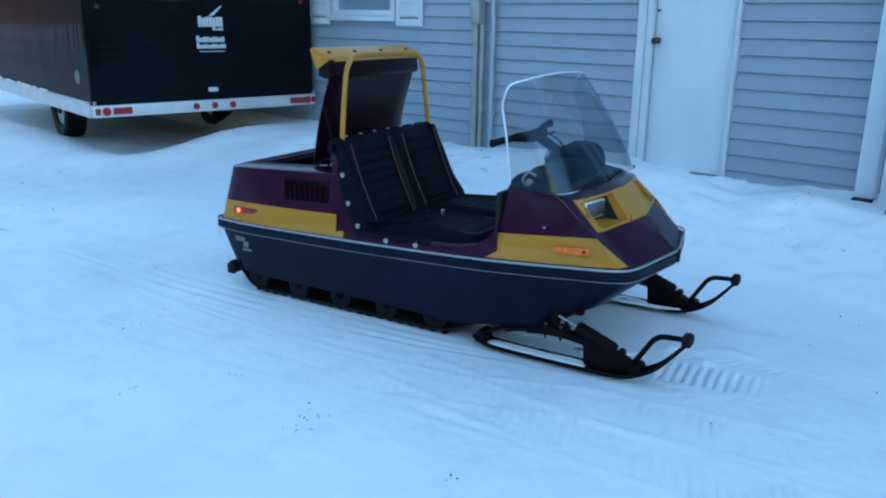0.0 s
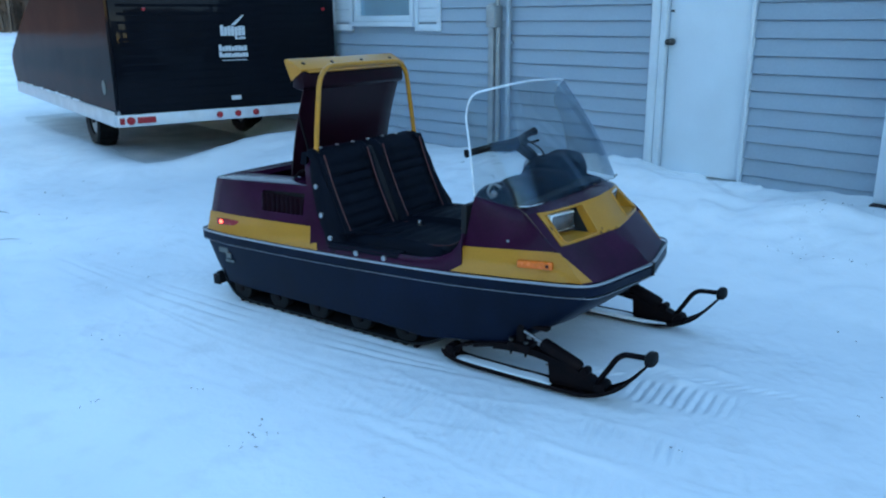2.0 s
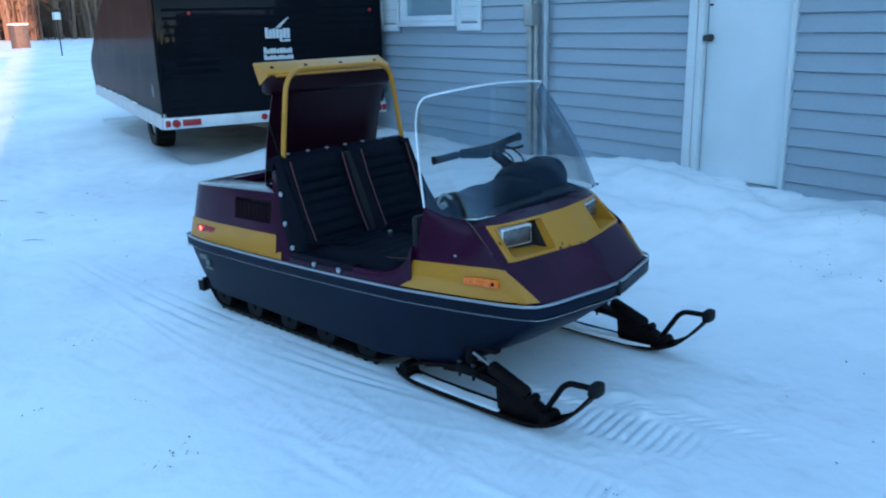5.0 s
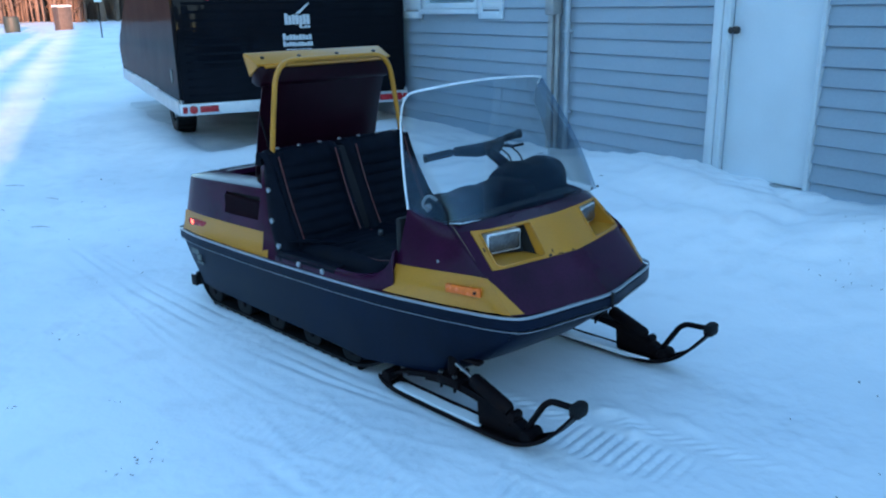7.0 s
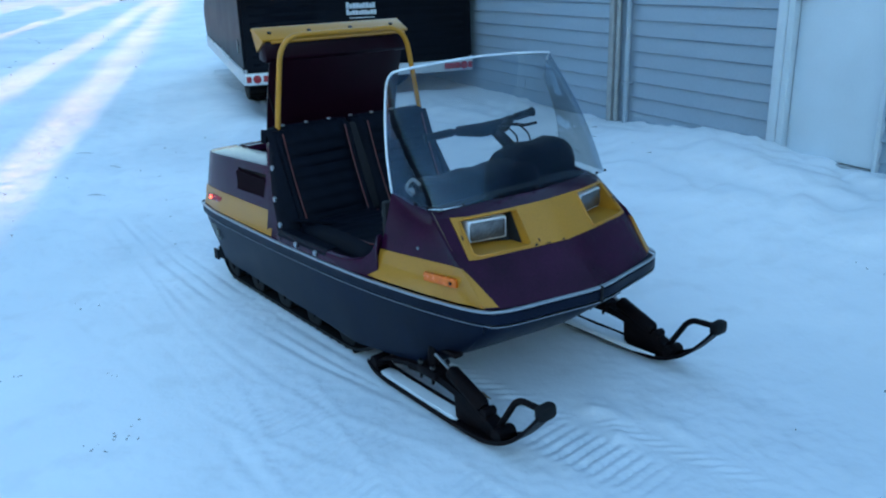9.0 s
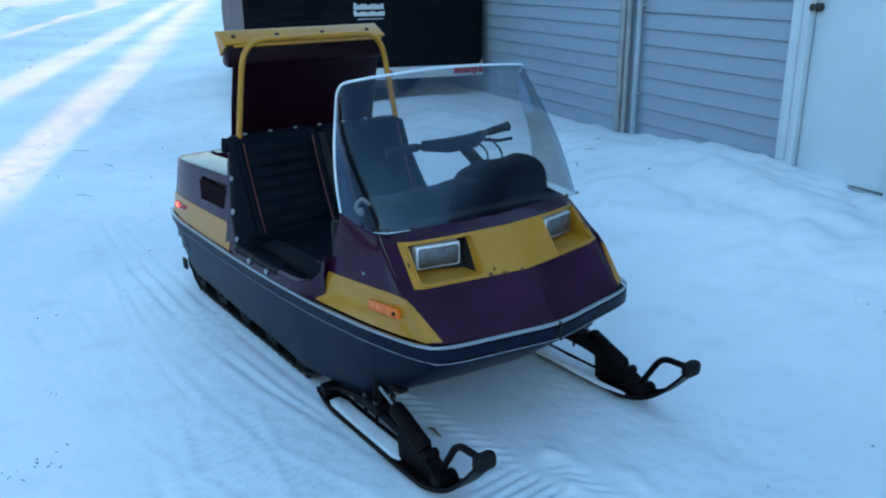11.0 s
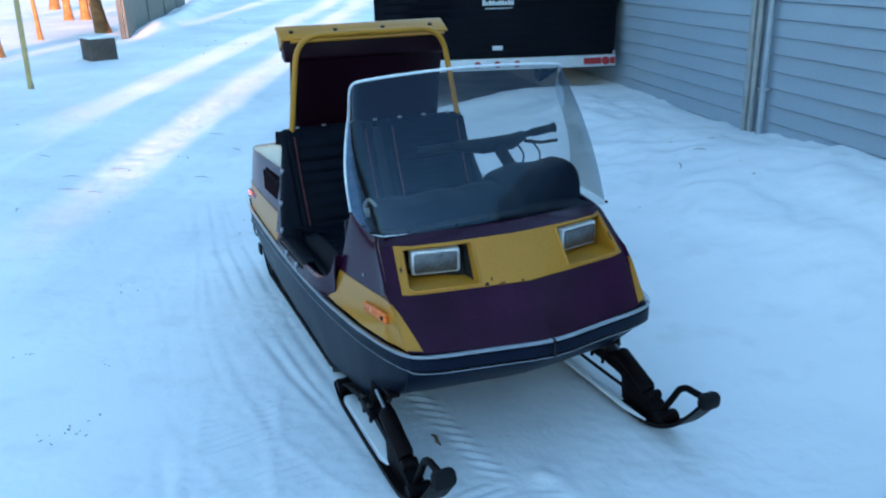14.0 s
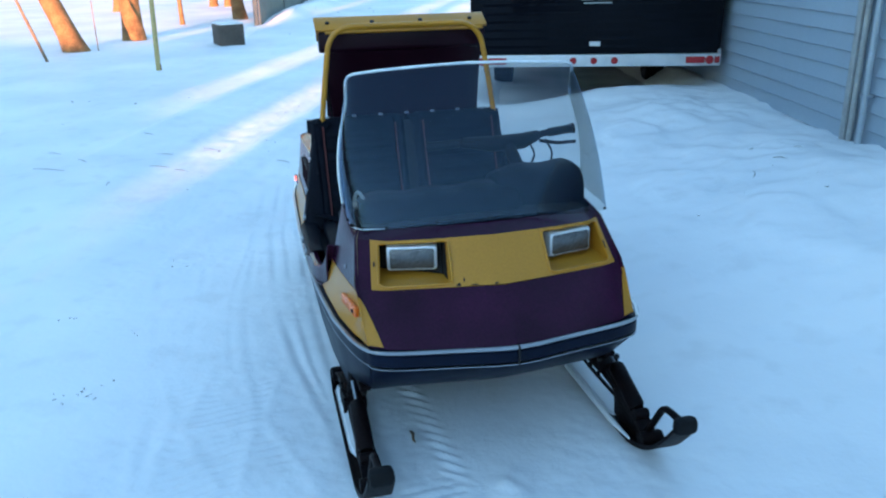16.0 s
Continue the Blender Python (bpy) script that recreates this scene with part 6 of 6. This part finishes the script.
bush(-79.5, 3.8, 1.3, 0.8)


def far_woods():
    """Bare winter woods along the far side of the field."""
    rng = np.random.RandomState(7)
    verts, faces = [], []

    def stick(p, q, r0, r1, n=4):
        d = q - p
        d = d / np.linalg.norm(d)
        u = np.cross(d, (0.3, 0.2, 0.9))
        u /= np.linalg.norm(u)
        w = np.cross(d, u)
        k = len(verts)
        for c, r in ((p, r0), (q, r1)):
            for i in range(n):
                a = i * math.tau / n
                verts.append(c + (u * math.cos(a) + w * math.sin(a)) * r)
        for i in range(n):
            faces.append((k + i, k + (i + 1) % n, k + n + (i + 1) % n, k + n + i))
    for k in range(4500):
        y = rng.uniform(-75, 110) if k < 1700 else rng.uniform(-80, -4)
        x = -95 - 45 * rng.rand() - 0.08 * abs(y - 10)
        if k >= 3700:
            y = rng.uniform(-5, 45)
            x = -95 - 25 * rng.rand()
        elif k >= 2500:
            # the belt of woods across the drive
            x, y = rng.uniform(-95, 25), rng.uniform(-62, -30)
        z = 0.0045 * max(-x - 22, 0) - 0.2
        h = rng.uniform(7, 17)
        r = rng.uniform(0.08, 0.23)
        base = np.array((x, y, z))
        top = base + np.array((rng.uniform(-0.8, 0.8), rng.uniform(-0.8, 0.8), h))
        stick(base, top, r, r * 0.25)
        for b in range(13):
            f = rng.uniform(0.12, 0.97)
            p = base + (top - base) * f
            ln = rng.uniform(0.6, 2.6) * (1.1 - f * 0.6)
            a = rng.uniform(0, math.tau)
            stick(p, p + np.array((math.cos(a) * ln, math.sin(a) * ln, ln * rng.uniform(0.3, 1.2))), r * 0.3, 0.012, 3)
    # the dense brush that closes the woods behind the nearer trunks
    for k in range(9000):
        x, y = (-140 + 6 * rng.rand(), rng.uniform(-95, 130)) if k < 4500 else (rng.uniform(-120, 40), -66 + 5 * rng.rand())
        z, h = 0.0045 * max(-x - 22, 0) - 0.2, rng.uniform(4, 11)
        p = np.array((x, y, z))
        stick(p, p + np.array((rng.uniform(-1.5, 1.5), rng.uniform(-1.5, 1.5), h)), rng.uniform(0.10, 0.30), 0.05, 3)
    mesh = bpy.data.meshes.new("far_woods")
    mesh.from_pydata([tuple(v) for v in verts], [], faces)
    mesh.materials.append(TWIG)
    tagged(new("far_woods", mesh), "bare brown winter woods at the edge of the field", "woods", kind="stuff")


far_woods()


def debris():
    """Twigs and crumbs of dirt lying on the snow."""
    rng = random.Random(4)
    bm = bmesh.new()
    for cx, cy, n, sp in ((-2.19, 1.67, 9, 0.06), (-2.69, 1.70, 3, 0.03), (-1.54, 1.74, 3, 0.025), (-1.81, 5.45, 10, 0.08), (-0.55, 3.5, 6, 0.06), (-3.59, 1.64, 3, 0.05), (-5.0, 1.9, 6, 0.35), (-4.9, 2.6, 4, 0.3), (-6.0, 1.6, 8, 0.5), (-7.5, 2.4, 7, 0.6), (-9, 0.2, 7, 0.9), (-3.9, 4.9, 5, 0.3), (-0.9, 3.9, 4, 0.2), (-18, 1.2, 16, 1.2), (-24, 2.2, 10, 1.5), (-1.66, 5.03, 9, 0.07), (-1.38, 5.0, 5, 0.06), (-1.7, 5.9, 6, 0.05), (-2.9, 1.35, 4, 0.03), (-2.2, 1.62, 4, 0.04), (-1.05, 2.68, 3, 0.03)):
        for k in range(n):
            x, y = cx + rng.gauss(0, sp), cy + rng.gauss(0, sp)
            z = ground_at(x, y)
            if rng.random() < 0.6:
                a, ln = rng.uniform(0, math.tau), rng.uniform(0.006, 0.018) * (1 + 0.25 * max(0, -cx - 5))
                tube([(x, y, z + 0.003), (x + math.cos(a) * ln, y + math.sin(a) * ln, z + 0.006)], 0.0016 * (1 + 0.2 * max(0, -cx - 5)), 5, bm)
            else:
                s = rng.uniform(0.002, 0.005) * (1 + 0.2 * max(0, -cx - 5))
                m = pose(x, y, z + s * 0.3, rng.uniform(0, 90), rng.uniform(0, 90), rng.uniform(0, 90))
                box((-s, -s * 0.7, -s * 0.5), (s, s * 0.7, s * 0.5), 0, bm, m)
    # straws and bark strips lying flat by the drive and on the bank
    for x, y, ln, a in ((-6.5, -0.22, 0.22, 1.0), (-5.85, 0.0, 0.42, 1.15), (-6.12, 0.17, 0.16, 0.9), (-6.3, 0.81, 0.18, 1.4), (-5.87, 0.88, 0.22, 1.35), (-5.72, 1.1, 0.2, 1.0), (-5.33, 0.66, 0.12, 0.1), (-7.71, -0.63, 0.05, 0.3),
                        (-7.1, 0.42, 0.14, 1.2), (-5.92, 1.87, 0.2, 0.9), (-6.48, 1.16, 0.24, 1.1), (-4.72, 5.24, 0.06, 0.3), (-4.61, 5.51, 0.07, 1.2), (-4.34, 5.27, 0.12, 0.6), (-4.18, 5.04, 0.16, -0.4), (-3.59, 5.2, 0.04, 0.2), (-6.9, 2.1, 0.15, 0.7), (-6.6, 1.7, 0.12, 0.2), (-7.6, 1.9, 0.2, 1.2)):
        p0, p1 = (x - math.cos(a) * ln * 0.4, y - math.sin(a) * ln * 0.4), (x + math.cos(a) * ln * 0.4, y + math.sin(a) * ln * 0.4)
        q = (x + rng.uniform(-0.01, 0.01), y + rng.uniform(-0.01, 0.01))
        tube([(*p0, ground_at(*p0) + 0.003), (*q, ground_at(*q) + 0.007), (*p1, ground_at(*p1) + 0.003)], [0.0015, 0.0030, 0.001], 5, bm)
    tagged(part("debris", bm, DIRT, None), "dark twigs and crumbs of dirt on the snow", "debris", kind="stuff")


debris()


def fallen_twig():
    t = tagged(new("fallen_twig"), "short brown twig lying on the snow", "twig")
    x, y = -1.820, 2.930
    t.matrix_basis = pose(x, y, ground_at(x, y) + 0.006, 0, 0, 14.0)
    part("stem", tube([(-0.035, 0, 0), (-0.01, 0.004, 0.004), (0.02, -0.003, 0.003), (0.04, 0.0, 0.0)], [0.003, 0.0055, 0.0045, 0.002], 7), WOOD, t)


fallen_twig()
